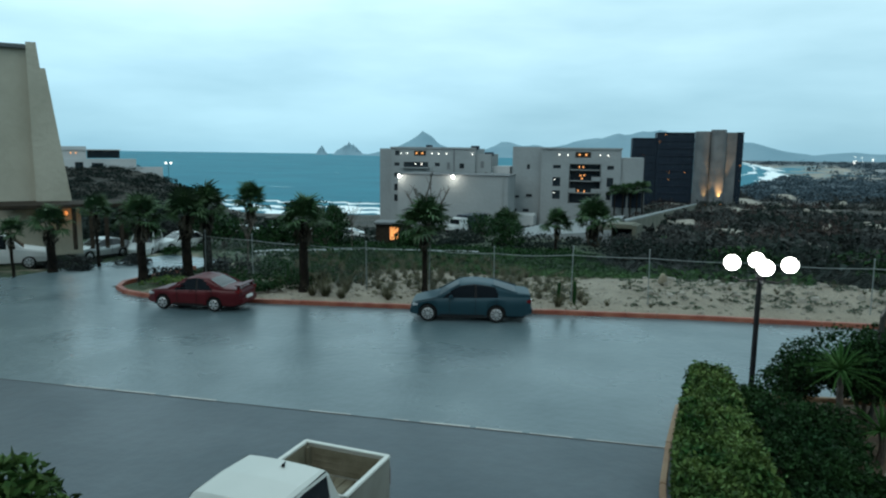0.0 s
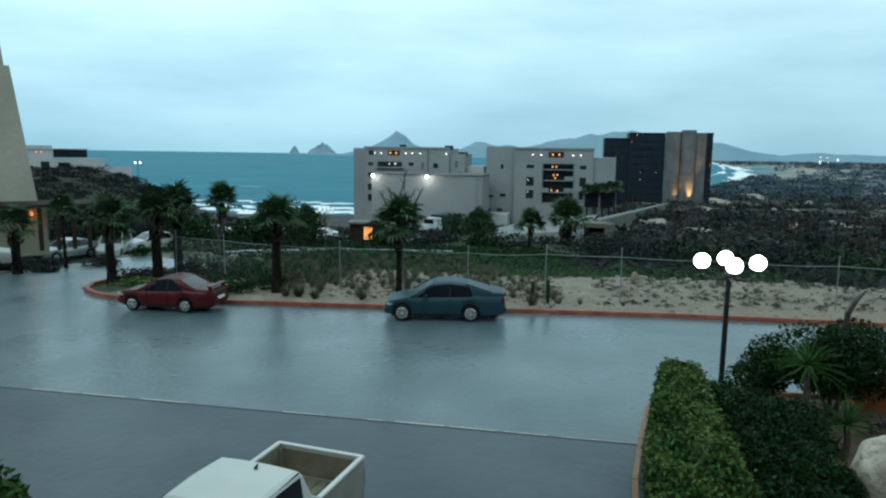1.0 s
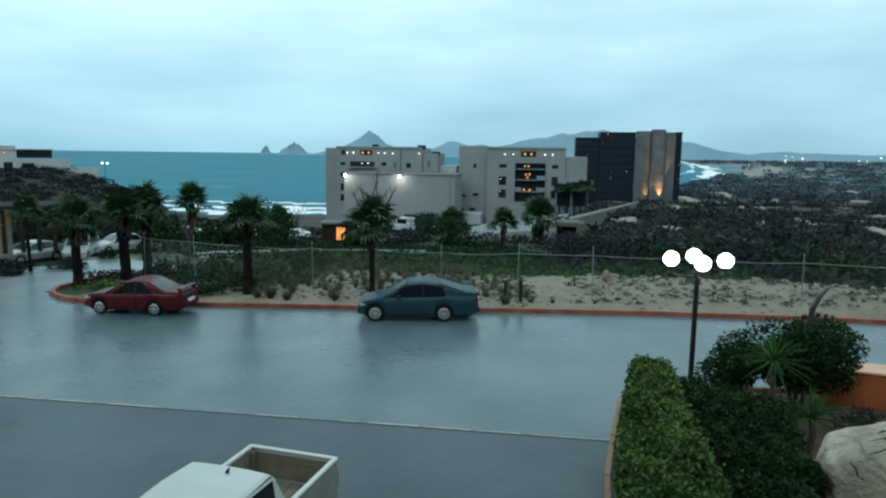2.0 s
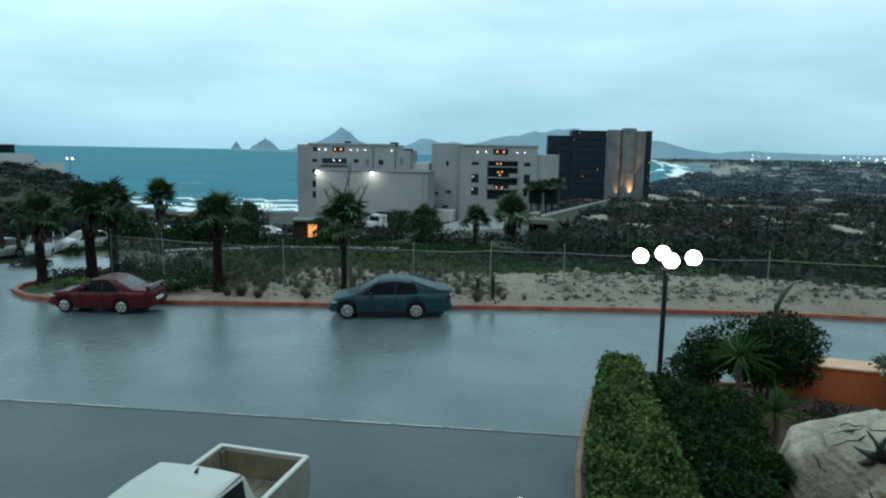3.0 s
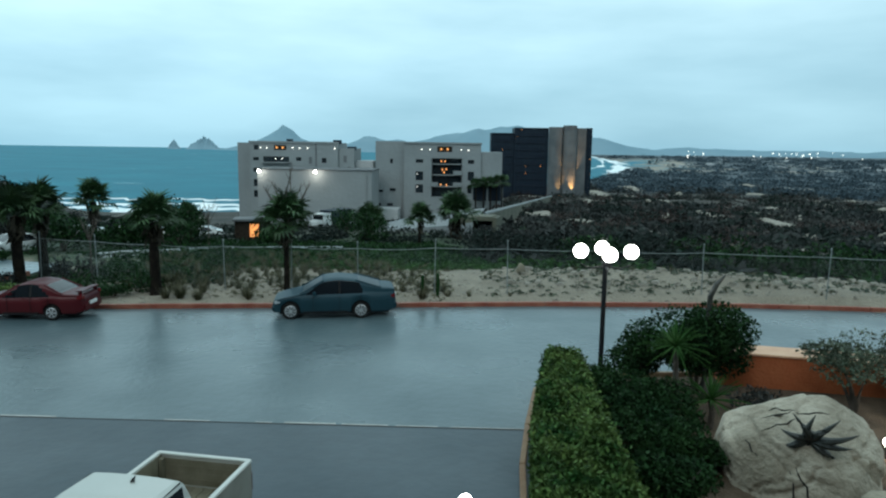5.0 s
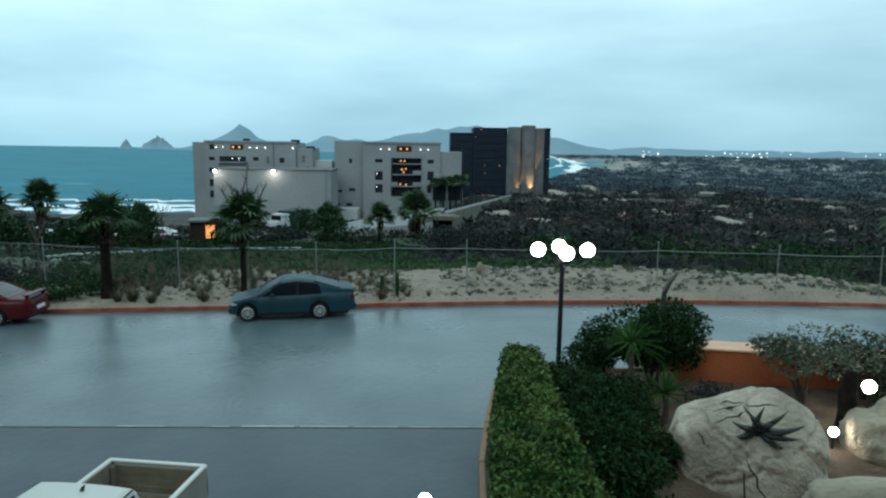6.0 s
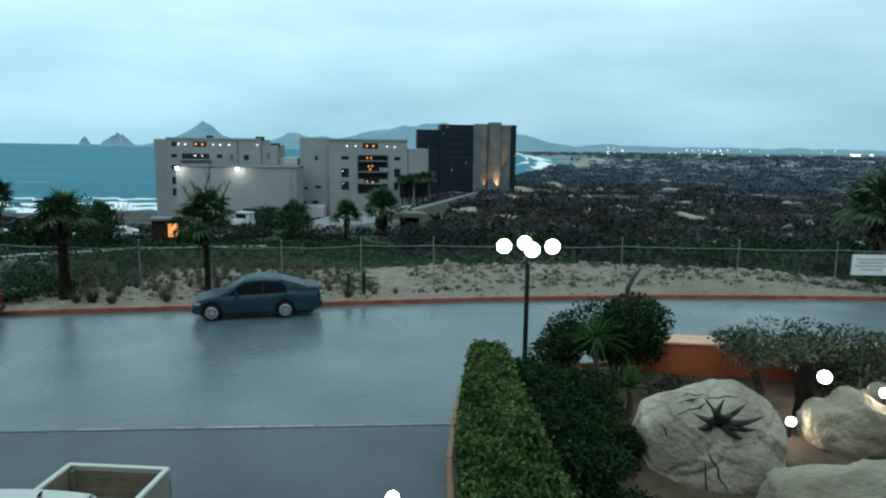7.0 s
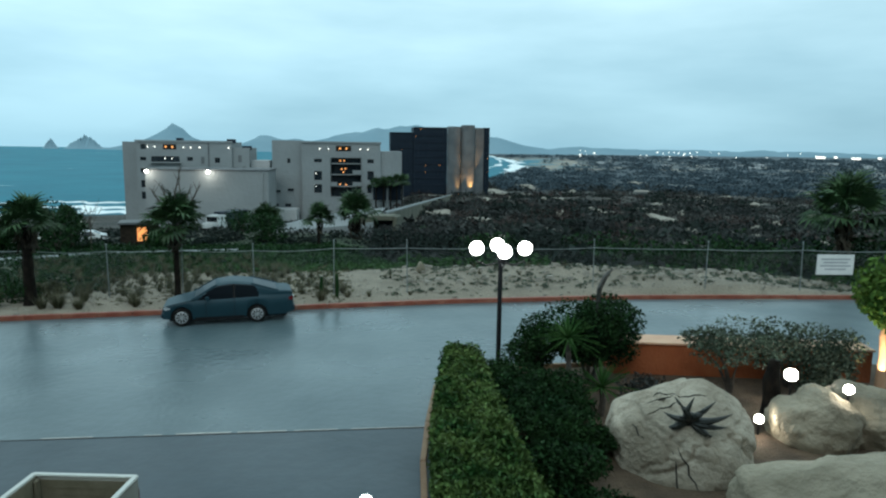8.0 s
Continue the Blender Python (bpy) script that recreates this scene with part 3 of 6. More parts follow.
def car(m, label, paint, L=4.55, W=1.76, H=1.46, base=2.58, front=0.90, wheel_r=0.315, hood=0.93, deck=1.07, sill=0.24,
        belt=(0.90, 0.98), a0=1.18, a1=1.98, c0=3.25, c1=4.02, glass_gap=0.42, glass_rake=0.5, spoiler=False, group="", spokes=9, screen_mat="glass"):
    """A car, nose towards -x; its own x runs from the nose to the tail."""
    ob = thing("car", m, label, "car", group)
    wx = (front, front + base)

    _x = np.linspace(0, L, 400)
    _z = np.interp(_x, [0, 0.06, 0.3, a0, a1, (a1 * 0.55 + c0 * 0.45), c0, c1, L - 0.2, L - 0.04, L], [0.56, 0.68, 0.76, hood, H - 0.05, H + 0.015, H - 0.05, deck, deck - 0.01, deck - 0.07, 0.7])
    _w = max(3, int(0.30 / L * 400)) | 1
    _s = np.convolve(np.pad(_z, _w // 2, mode="edge"), np.ones(_w) / _w, "valid")
    _s = np.where((_x < 0.2) | (_x > L - 0.15), _z, _s)

    def top(x):
        return float(np.interp(x, _x, _s))

    def belt_z(x):
        return min(top(x), float(np.interp(x, [0, a0, L], [belt[0] - 0.06, belt[0], belt[1]])))

    def half(x):
        return W / 2 * float(np.interp(x, [0, 0.08, 0.35, 0.9, L - 0.8, L - 0.25, L - 0.06, L], [0.70, 0.84, 0.94, 1, 1, 0.95, 0.86, 0.76]))

    def low(x):
        z = float(np.interp(x, [0, 0.3, L - 0.3, L], [sill + 0.02, sill, sill + 0.02, sill + 0.1]))
        for w_ in wx:
            q = (wheel_r + 0.055) ** 2 - (x - w_) ** 2
            if q > 0:
                z = max(z, wheel_r + math.sqrt(q))
        return z

    stations = sorted(set([round(v, 3) for v in np.linspace(0, L, 92)] + [0.03, 0.1, L - 0.03, L - 0.1, a0, a1, c0, c1] +
                          [round(w_ + s * (wheel_r + 0.055) * math.cos(t), 3) for w_ in wx for s in (-1, 1) for t in (0.01, 0.35, 0.7, 1.05, 1.4)]))

    def ring(x):
        z0, zb, zt, h = low(x), belt_z(x), top(x), half(x)
        z0 = min(z0, zb - 0.03)
        roof = (zt - zb) / max(H - belt[0], 0.1)
        hr = h * (1 - 0.20 * min(1, max(0, roof)))
        mid = z0 + (zb - z0) * 0.55
        crown = 0.035 if roof > 0.3 else 0.02
        return [(h * 0.95, z0), (h * 1.0, mid), (h * 0.985, zb - 0.02), (h * 0.955, zb),
                *[(h * 0.955 + (hr - h * 0.955) * t ** 1.15, zb + (zt - zb) * t) for t in (0.25, 0.5, 0.75)], (hr, zt - 0.03 * min(1, roof * 2)), (hr * 0.86, zt + crown * 0.5), (hr * 0.5, zt + crown * 0.85), (0, zt + crown)]

    body, glass, glass2, screens, screens2 = (bmesh.new() for _ in range(5))
    grid = []
    for x in stations:
        r_ = ring(x)
        grid.append([(x, s * y, z) for s, pts in ((-1, r_), (1, r_[::-1][1:])) for y, z in pts])
    cache = {}

    def vert(bmx, p):
        key = (id(bmx), tuple(round(v, 4) for v in p))
        if key not in cache:
            cache[key] = bmx.verts.new(p)
        return cache[key]

    nseg = len(grid[0]) - 1
    pillars = [a1 - 0.02, (a1 + c0) / 2 - 0.06, c0 + 0.02]
    for i in range(len(stations) - 1):
        xm = (stations[i] + stations[i + 1]) / 2
        for k in range(nseg):
            quad = [grid[i][k], grid[i][k + 1], grid[i + 1][k + 1], grid[i + 1][k]]
            zf = sum(q[2] for q in quad) / 4
            fr = (zf - belt_z(xm)) / max(H - belt_z(xm), 0.1)
            side_glass = k in (3, 4, 5, 6, nseg - 4, nseg - 5, nseg - 6, nseg - 7) and a0 + 0.14 + 0.74 * fr < xm < c1 - glass_gap - glass_rake * fr and top(xm) - belt_z(xm) > 0.07
            screen = k in (8, 9, nseg - 9, nseg - 10) and (a0 + 0.05 < xm < a1 - 0.05 or c0 + 0.08 < xm < c1 - 0.06)
            bmx = (glass if k < nseg / 2 else glass2) if side_glass else (screens if xm < L / 2 else screens2) if screen else body
            vs_ = []
            for q in quad:
                v = vert(bmx, q)
                if v not in vs_:
                    vs_.append(v)
            if len(vs_) > 2:
                try:
                    bmx.faces.new(vs_[::-1])
                except ValueError:
                    pass
    for end, rev in ((0, False), (-1, True)):
        f = [vert(body, p) for p in grid[end]]
        body.faces.new(f[::-1] if rev else f)
    part("body", body, paint, ob, smooth=True)
    part("side_window", glass, "glass", ob, "dark tinted side glass", smooth=True)
    part("side_window", glass2, "glass", ob, "dark tinted side glass", smooth=True)
    part("windscreen", screens, screen_mat, ob, "dark windscreen", smooth=True)
    part("rear_window", screens2, screen_mat, ob, "sloping rear window", smooth=True)
    part("underbody", box(0.25, L - 0.25, -W / 2 + 0.17, W / 2 - 0.17, 0.17, 0.62), "black", ob)
    for x in wx:
        for s in (-1, 1):
            wheel(ob, x, s * (W / 2 - 0.115), wheel_r, 0.2, s, spokes)
    for s in (-1, 1):
        # painted pillars beside the windscreen and the rear window
        for xs_, nm in ((np.linspace(a0 - 0.05, a1, 7), "front_pillar"), (np.linspace(c0, c1, 7), "rear_pillar")):
            pts = []
            for x in xs_:
                roof = min(1, max(0, (top(x) - belt_z(x)) / max(H - belt[0], 0.1)))
                pts.append((x, s * half(x) * (1 - 0.20 * roof) * 0.93, top(x) + 0.012))
            part(nm, tube(pts, 0.034, 8), paint, ob)
        # lamps, mirrors, handles, pillar and door gaps
        part("headlight", box(0.06, 0.34, s * (W / 2 * 0.78) - 0.11, s * (W / 2 * 0.78) + 0.11, 0.57, 0.70, 0.035), "headlight", ob, "clear headlight")
        part("taillight", box(L - 0.22, L - 0.01, s * (W / 2 * 0.77) - 0.12, s * (W / 2 * 0.77) + 0.12, 0.74, 0.92, 0.035), "taillight", ob, "red tail light")
        part("mirror", box(a0 + 0.42, a0 + 0.56, s * (W / 2 + 0.08) - 0.08, s * (W / 2 + 0.08) + 0.08, 0.93, 1.05, 0.035), paint, ob)
        for x in ((a1 + c0) / 2 + 0.0, ):
            pl = part("pillar", box(-0.04, 0.04, -0.012, 0.012, 0.0, (H - belt[0]) * 0.88, 0.004), "black", ob)
            pl.matrix_basis = Matrix.Translation((x, s * W / 2 * 0.955, belt_z(x))) @ Matrix.Rotation(s * math.atan2(W / 2 * 0.16, H - belt[0]), 4, "X")
        for x in (a1 - 0.38, (a1 + c0) / 2, c0 + 0.18):
            part("door_gap", box(x - 0.006, x + 0.006, s * (W / 2) - 0.012, s * (W / 2) + 0.003, 0.34, 0.9), "black", ob)
        for x in ((a1 + c0) / 2 - 0.22, c0 - 0.02):
            part("door_handle", box(x - 0.09, x + 0.09, s * (W / 2 - 0.012) - 0.018, s * (W / 2 - 0.012) + 0.018, 0.78, 0.81, 0.008), paint, ob)
        part("sill_trim", box(front + 0.45, front + base - 0.45, s * (W / 2 - 0.02) - 0.03, s * (W / 2 - 0.02) + 0.025, 0.2, 0.29, 0.015), "black", ob)
    part("front_bumper", box(-0.03, 0.3, -W / 2 * 0.80, W / 2 * 0.80, 0.24, 0.50, 0.06), paint, ob)
    part("grille", box(-0.036, 0.05, -0.5, 0.5, 0.33, 0.45, 0.02), "black", ob)
    part("rear_bumper", box(L - 0.3, L + 0.04, -W / 2 * 0.84, W / 2 * 0.84, 0.3, 0.60, 0.06), paint, ob)
    part("number_plate", box(L + 0.0, L + 0.05, -0.26, 0.26, 0.66 if not spoiler else 0.5, 0.78 if not spoiler else 0.62, 0.005), "plate", ob, "plain pale plate")
    if spoiler:
        part("spoiler", box(L - 0.28, L - 0.02, -W / 2 * 0.8, W / 2 * 0.8, deck + 0.10, deck + 0.14, 0.015), paint, ob)
        for s in (-1, 1):
            part("spoiler_foot", box(L - 0.22, L - 0.08, s * 0.55 - 0.03, s * 0.55 + 0.03, deck - 0.04, deck + 0.11, 0.01), paint, ob)
    return ob


def at_wheels(f, r, car_w, front, base, side=-1):
    """Pose of a car whose near-side front and rear tyres touch the ground at f and r; the car's -y side faces the camera."""
    f, r = Vector((*f, 0)), Vector((*r, 0))
    d = (r - f).normalized()
    a = math.atan2(d.y, d.x)
    return Matrix.Translation((f.x, f.y, 0)) @ Matrix.Rotation(a, 4, "Z") @ Matrix.Translation((-front, car_w / 2 - 0.1, 0))


car(at_wheels((-6.22, 24.52), (-3.68, 24.98), 1.76, 0.66, 2.58), "grey-blue four-door sedan parked by the red kerb", "teal", L=4.55, front=0.66, a0=1.05, a1=1.86, c0=3.05, c1=4.0, deck=1.12, glass_gap=0.66, glass_rake=0.22, screen_mat="filmglass")
car(at_wheels((-16.85, 23.55), (-14.66, 23.66), 1.60, 0.70, 2.2), "dark red older sedan with a rear spoiler parked by the kerb", "red",
    L=4.0, W=1.60, H=1.32, base=2.2, front=0.70, wheel_r=0.28, hood=0.84, deck=0.93, belt=(0.80, 0.88), a0=1.02, a1=1.72, c0=2.62, c1=3.28, spoiler=True, spokes=6)


def pickup(m, label, paint, L=4.95, W=1.69, H=1.84, rail=1.28, base=2.95, front=0.85, cab0=1.05, roof0=1.9, roof1=3.08, cab1=3.38, wheel_r=0.33, group=""):
    """A pickup, nose towards -x."""
    ob = thing("pickup_truck", m, label, "pickup truck", group)
    h = W / 2
    # nose and cab: stations of x, half width, bottom, belt, top, roof half width
    st = [(0.0, h * 0.86, 0.45, 0.62, 0.68, h * 0.8), (0.08, h * 0.94, 0.34, 0.8, 0.88, h * 0.86), (cab0 - 0.1, h, 0.34, 0.98, 1.06, h * 0.86), (cab0, h, 0.34, 1.0, 1.09, h * 0.86),
          (roof0 - 0.1, h, 0.34, 1.04, H - 0.1, h * 0.79), (roof0, h, 0.34, 1.05, H - 0.03, h * 0.79), ((roof0 + roof1) / 2, h, 0.34, 1.06, H, h * 0.79),
          (roof1, h, 0.34, 1.07, H - 0.02, h * 0.79), (roof1 + 0.08, h, 0.34, 1.08, H - 0.07, h * 0.79), (cab1, h, 0.34, 1.1, 1.3, h * 0.86)]
    body, glass, glass2, screen_bm = (bmesh.new() for _ in range(4))
    grid = []
    for x, w_, z0, zb, zt, wr in st:
        half_ = [(w_ * 0.96, z0), (w_, (z0 + zb) / 2), (w_ * 0.975, zb - 0.03), (w_ * 0.955, zb), (wr + 0.035, zt - 0.085), (wr + 0.01, zt - 0.03), (wr - 0.05, zt), (wr * 0.5, zt + 0.018), (0, zt + 0.024)]
        grid.append([(x, s * y, z) for s, pts in ((-1, half_), (1, half_[::-1][1:])) for y, z in pts])
    for i in range(len(st) - 1):
        for k in range(16):
            quad = [grid[i][k], grid[i + 1][k], grid[i + 1][k + 1], grid[i][k + 1]]
            win = k in (3, 12) and 4 <= i <= 6
            scr = k in (6, 7, 8, 9) and i == 3
            bmx = (glass if k < 8 else glass2) if win else screen_bm if scr else body
            bmx.faces.new([bmx.verts.new(q) for q in quad])
    for end in (0, -1):
        f = [body.verts.new(p) for p in grid[end]]
        body.faces.new(f if end == 0 else f[::-1])
    bmesh.ops.remove_doubles(body, verts=body.verts, dist=0.0005)
    bmesh.ops.remove_doubles(glass, verts=glass.verts, dist=0.0005)
    bmesh.ops.recalc_face_normals(body, faces=body.faces)
    b_ob = part("cab", body, paint, ob)
    mod = b_ob.modifiers.new("round", "BEVEL")
    mod.width, mod.segments, mod.angle_limit = 0.03, 3, radians(25)
    part("side_window", glass, "glass", ob, "dark cab glass")
    part("side_window", glass2, "glass", ob, "dark cab glass")
    part("windscreen", screen_bm, "glass", ob)
    part("rear_glass", box(cab1 - 0.115, cab1 - 0.098, -h * 0.62, h * 0.62, 1.22, H - 0.2), "glass", ob)
    for s in (-1, 1):
        # drip rail along the roof edge, mirrors and bed sides
        part("drip_rail", tube([(roof0 - 0.4, s * (h * 0.84), 1.42), (roof0, s * (h * 0.80), H - 0.06), (roof1, s * (h * 0.80), H - 0.05), (roof1 + 0.14, s * (h * 0.79), H - 0.2)], 0.012, 6), "black", ob)
        part("mirror", box(cab0 + 0.35, cab0 + 0.47, s * (h + 0.1) - 0.09, s * (h + 0.1) + 0.09, 1.06, 1.24, 0.03), "black", ob)
        part("bed_side", box(cab1 + 0.03, L - 0.04, s * h - (0.07 if s > 0 else 0.0), s * h + (0.07 if s < 0 else 0.0), 0.5, rail - 0.03, 0.02), "creamdustshade" if paint == "cream" else paint, ob)
        part("bed_rail", box(cab1 + 0.03, L - 0.02, s * (h - 0.045) - 0.05, s * (h - 0.045) + 0.05, rail - 0.035, rail, 0.014), paint, ob)
        part("inner_panel", box(cab1 + 0.06, L - 0.08, s * (h - 0.095) - 0.012, s * (h - 0.095) + 0.012, 0.72, rail - 0.035), "bedin", ob)
        part("wheel_house", box(front + base - 0.42, front + base + 0.42, s * (h - 0.2) - 0.1, s * (h - 0.2) + 0.1, 0.7, 0.93, 0.06), "bedin", ob)
        part("fender_lip", tube([(front + base + 0.4 * math.cos(t), s * (h + 0.012), 0.36 + 0.4 * math.sin(t)) for t in np.linspace(0.1, math.pi - 0.1, 9)], 0.025, 6), paint, ob)
        part("wheel_gap", tube([(front + base, s * (h - 0.02), 0.36), (front + base, s * (h + 0.004), 0.36)], 0.385, 20), "black", ob)
        part("tail_lamp", box(L - 0.03, L + 0.01, s * (h - 0.07) - 0.055, s * (h - 0.07) + 0.055, 0.75, 1.05, 0.01), "taillight", ob, "red tail lamp")
        part("bed_post", box(L - 0.2, L - 0.07, s * (h - 0.14) - 0.03, s * (h - 0.14) + 0.03, 0.72, rail - 0.06, 0.015), "bedin", ob)
        part("headlamp", box(-0.02, 0.1, s * (h * 0.72) - 0.14, s * (h * 0.72) + 0.14, 0.6, 0.78, 0.02), "headlight", ob)
        for x in (front, front + base):
            wheel(ob, x, s * (h - 0.1), wheel_r, 0.21, s, 7)
    part("bed_floor", box(cab1 + 0.04, L - 0.06, -h + 0.08, h - 0.08, 0.66, 0.72), "bedin", ob, "worn pale bed floor")
    for k in range(7):
        y = -0.54 + 0.18 * k
        part("floor_rib", box(cab1 + 0.06, L - 0.09, y - 0.03, y + 0.03, 0.72, 0.735, 0.005), "bedin", ob)
    part("headboard", box(cab1 + 0.03, cab1 + 0.08, -h + 0.06, h - 0.06, 0.5, rail - 0.005, 0.012), paint, ob)
    gate = part("tailgate", box(L - 0.075, L - 0.015, -h + 0.06, h - 0.06, 0.55, rail - 0.028, 0.012), paint, ob)
    part("tailgate_lining", box(L - 0.092, L - 0.08, -h + 0.13, h - 0.13, 0.76, rail - 0.08, 0.004), "bedin", gate, "worn brown inner face")
    for z in (0.86, 0.97, 1.08):
        part("press_line", box(L - 0.1, L - 0.09, -h + 0.2, h - 0.2, z - 0.012, z + 0.012, 0.004), "bedin", gate)
    part("gate_rail", box(L - 0.1, L + 0.0, -h + 0.02, h - 0.02, rail - 0.03, rail + 0.002, 0.013), paint, gate)
    part("rear_step", box(L + 0.0, L + 0.14, -h * 0.9, h * 0.9, 0.42, 0.55, 0.03), "rim", ob, "bright rear step bumper")
    part("front_bumper", box(-0.1, 0.12, -h * 0.95, h * 0.95, 0.38, 0.58, 0.04), "rim", ob)
    part("chassis", box(0.3, L - 0.2, -0.5, 0.5, 0.3, 0.6), "black", ob)
    part("antenna_base", tube([(roof1 - 0.2, -0.1, H + 0.012), (roof1 - 0.18, -0.1, H + 0.04), (roof1 - 0.13, -0.1, H + 0.06)], [0.035, 0.022, 0.006], 8), "black", ob, "small black roof aerial")
    return ob


TRUCK_A = radians(90 - 8)
_m = Matrix.Translation((-4.12, 10.64, 0)) @ Matrix.Rotation(TRUCK_A, 4, "Z") @ Matrix.Translation((-4.95, 0, 0))
pickup(_m, "off-white pickup truck with an empty worn cargo bed", "cream")

# vehicles in the car park behind the side road
pickup(Matrix.Translation((-28.6, 30.35, 0.08)) @ Matrix.Rotation(radians(223), 4, "Z"), "white pickup truck parked beside the road among palms", "white", L=5.3, W=1.85, H=1.85)
car(Matrix.Translation((-37.1, 41.5, float(land(-35.8, 42.7)))) @ Matrix.Rotation(radians(70), 4, "Z"), "silver sedan in the car park", "silver", group="parked cars")
car(Matrix.Translation((-33.2, 43.6, float(land(-33.6, 44.8)))) @ Matrix.Rotation(radians(112), 4, "Z"), "white tall van-like car with dark windows", "white", H=1.85, c0=3.8, c1=4.35, deck=1.2, group="parked cars")
car(Matrix.Translation((-33.8, 46.5, float(land(-32.3, 47.6)))) @ Matrix.Rotation(radians(62), 4, "Z"), "white sedan in the car park", "white", group="parked cars")
for x, y, a, p in ((-38.0, 70.0, 20, "white"), (-34.5, 72.5, 20, "silver"), (-31.2, 74.0, 15, "white"), (-41.5, 68.0, 25, "silver"), (-30.8, 66.5, 10, "white")):
    z = float(land(x, y))
    car(Matrix.Translation((x, y, z)) @ Matrix.Rotation(radians(a), 4, "Z"), "pale car parked on the lower lot", p, group="parked cars")


# ---- buildings ----
def facade(bm, x0, x1, z0, z1, y, holes, thick=0.35):
    """A wall in the plane y with real openings (x0, x1, z0, z1)."""
    xs_ = sorted({x0, x1, *[v for h in holes for v in h[:2] if x0 < v < x1]})
    zs_ = sorted({z0, z1, *[v for h in holes for v in h[2:4] if z0 < v < z1]})
    for a, b_ in zip(xs_, xs_[1:]):
        for c, d in zip(zs_, zs_[1:]):
            mx, mz = (a + b_) / 2, (c + d) / 2
            if not any(h[0] < mx < h[1] and h[2] < mz < h[3] for h in holes):
                box(a, b_, y, y + thick, c, d, bm=bm)
    bmesh.ops.remove_doubles(bm, verts=bm.verts, dist=0.001)
    return bm


def window(parent, h, y, mat="pane", frame_mat="black"):
    w = part("window", box(h[0], h[1], y + 0.26, y + 0.30, h[2], h[3]), mat, parent)
    bm = bmesh.new()
    t = 0.07
    for b_ in ((h[0], h[1], h[2], h[2] + t), (h[0], h[1], h[3] - t, h[3]), (h[0], h[0] + t, h[2] + t, h[3] - t), (h[1] - t, h[1], h[2] + t, h[3] - t), ((h[0] + h[1]) / 2 - t / 2, (h[0] + h[1]) / 2 + t / 2, h[2] + t, h[3] - t)):
        box(b_[0], b_[1], y + 0.18, y + 0.25, b_[2], b_[3], bm=bm)
    part("window_frame", bm, frame_mat, w)
    return w


def wall_lamp(parent, x, y, z, mat="cool", r=0.13):
    part("wall_lamp", ball(x, y - 0.15, z, r, 1), mat, parent, "small lit wall lamp")


# apartment block with the blank garage wall before it
b1 = thing("apartment_building", Matrix.Identity(4), "beige flat-roofed apartment block with small dark windows", "building")
H1 = [(-51.6, -50.4, 5.0, 6.2), (-46.6, -43.5, 5.0, 6.2), (-51.8, -50.4, 2.4, 3.2), (-49.3, -42.9, 2.1, 3.4), (-41.2, -39.9, 2.4, 3.3), (-34.9, -33.7, 2.0, 3.2),
      (-51.8, -50.6, -0.4, 0.6), (-51.8, -50.6, -3.9, -2.2), (-51.8, -50.6, -6.6, -4.9)]
part("wall", facade(bmesh.new(), -52.6, -30.9, -16, 6.95, 168, H1), "stucco", b1)
part("core", box(-52.3, -31.0, 168.9, 182, -16, 6.9), "stucco", b1)
part("side_wing", box(-56.6, -52.6, 171, 182, -16, 6.7), "stucco", b1)
part("stair_wing", box(-30.9, -27.0, 168.6, 180, -16, 5.6), "stucco", b1)
part("terrace_wing", box(-27.0, -22.6, 170.5, 180, -16, 2.6), "stuccowhite", b1)
part("parapet", box(-52.8, -30.7, 167.75, 168.0, 6.7, 7.15), "stucco", b1)
for h in H1:
    window(b1, h, 168, "wood" if h[0] == -46.6 else "pane")
for h in ((-32.4, -30.6, 7.15, 7.6), (-28.9, -26.9, 5.6, 6.05), (-44.0, -42.8, 7.15, 7.7)):
    part("roof_plant", box(h[0], h[1], 170, 172, h[2] - 0.5, h[3]), "darkwall", b1, "dark roof plant box")
part("balcony_slab", box(-49.6, -42.6, 166.9, 167.98, 1.85, 2.1), "stucco", b1)
# recesses drawn as flat darker strips on the wall face
for h in ((-38.0, -37.3, 1.8, 3.4), (-36.4, -36.1, -2, 6.6), (-29.6, -28.8, 2.2, 3.8), (-28.6, -27.9, 0.4, 1.2)):
    part("recess_strip", box(h[0], h[1], 167.9 if h[0] < -31 else 168.5, 167.98 if h[0] < -31 else 168.58, h[2], h[3]), "concrete", b1)
for x in (-49.9, -48.3, -41.9, -40.2, -38.2, -31.6):
    wall_lamp(b1, x, 167.9, 5.55)
for x in (-45.9, -44.4):
    wall_lamp(b1, x, 168.0, 5.6, "warm", 0.28)
for x in (-46.2, -44.6):
    wall_lamp(b1, x, 168.1, 2.9, "cool", 0.12)

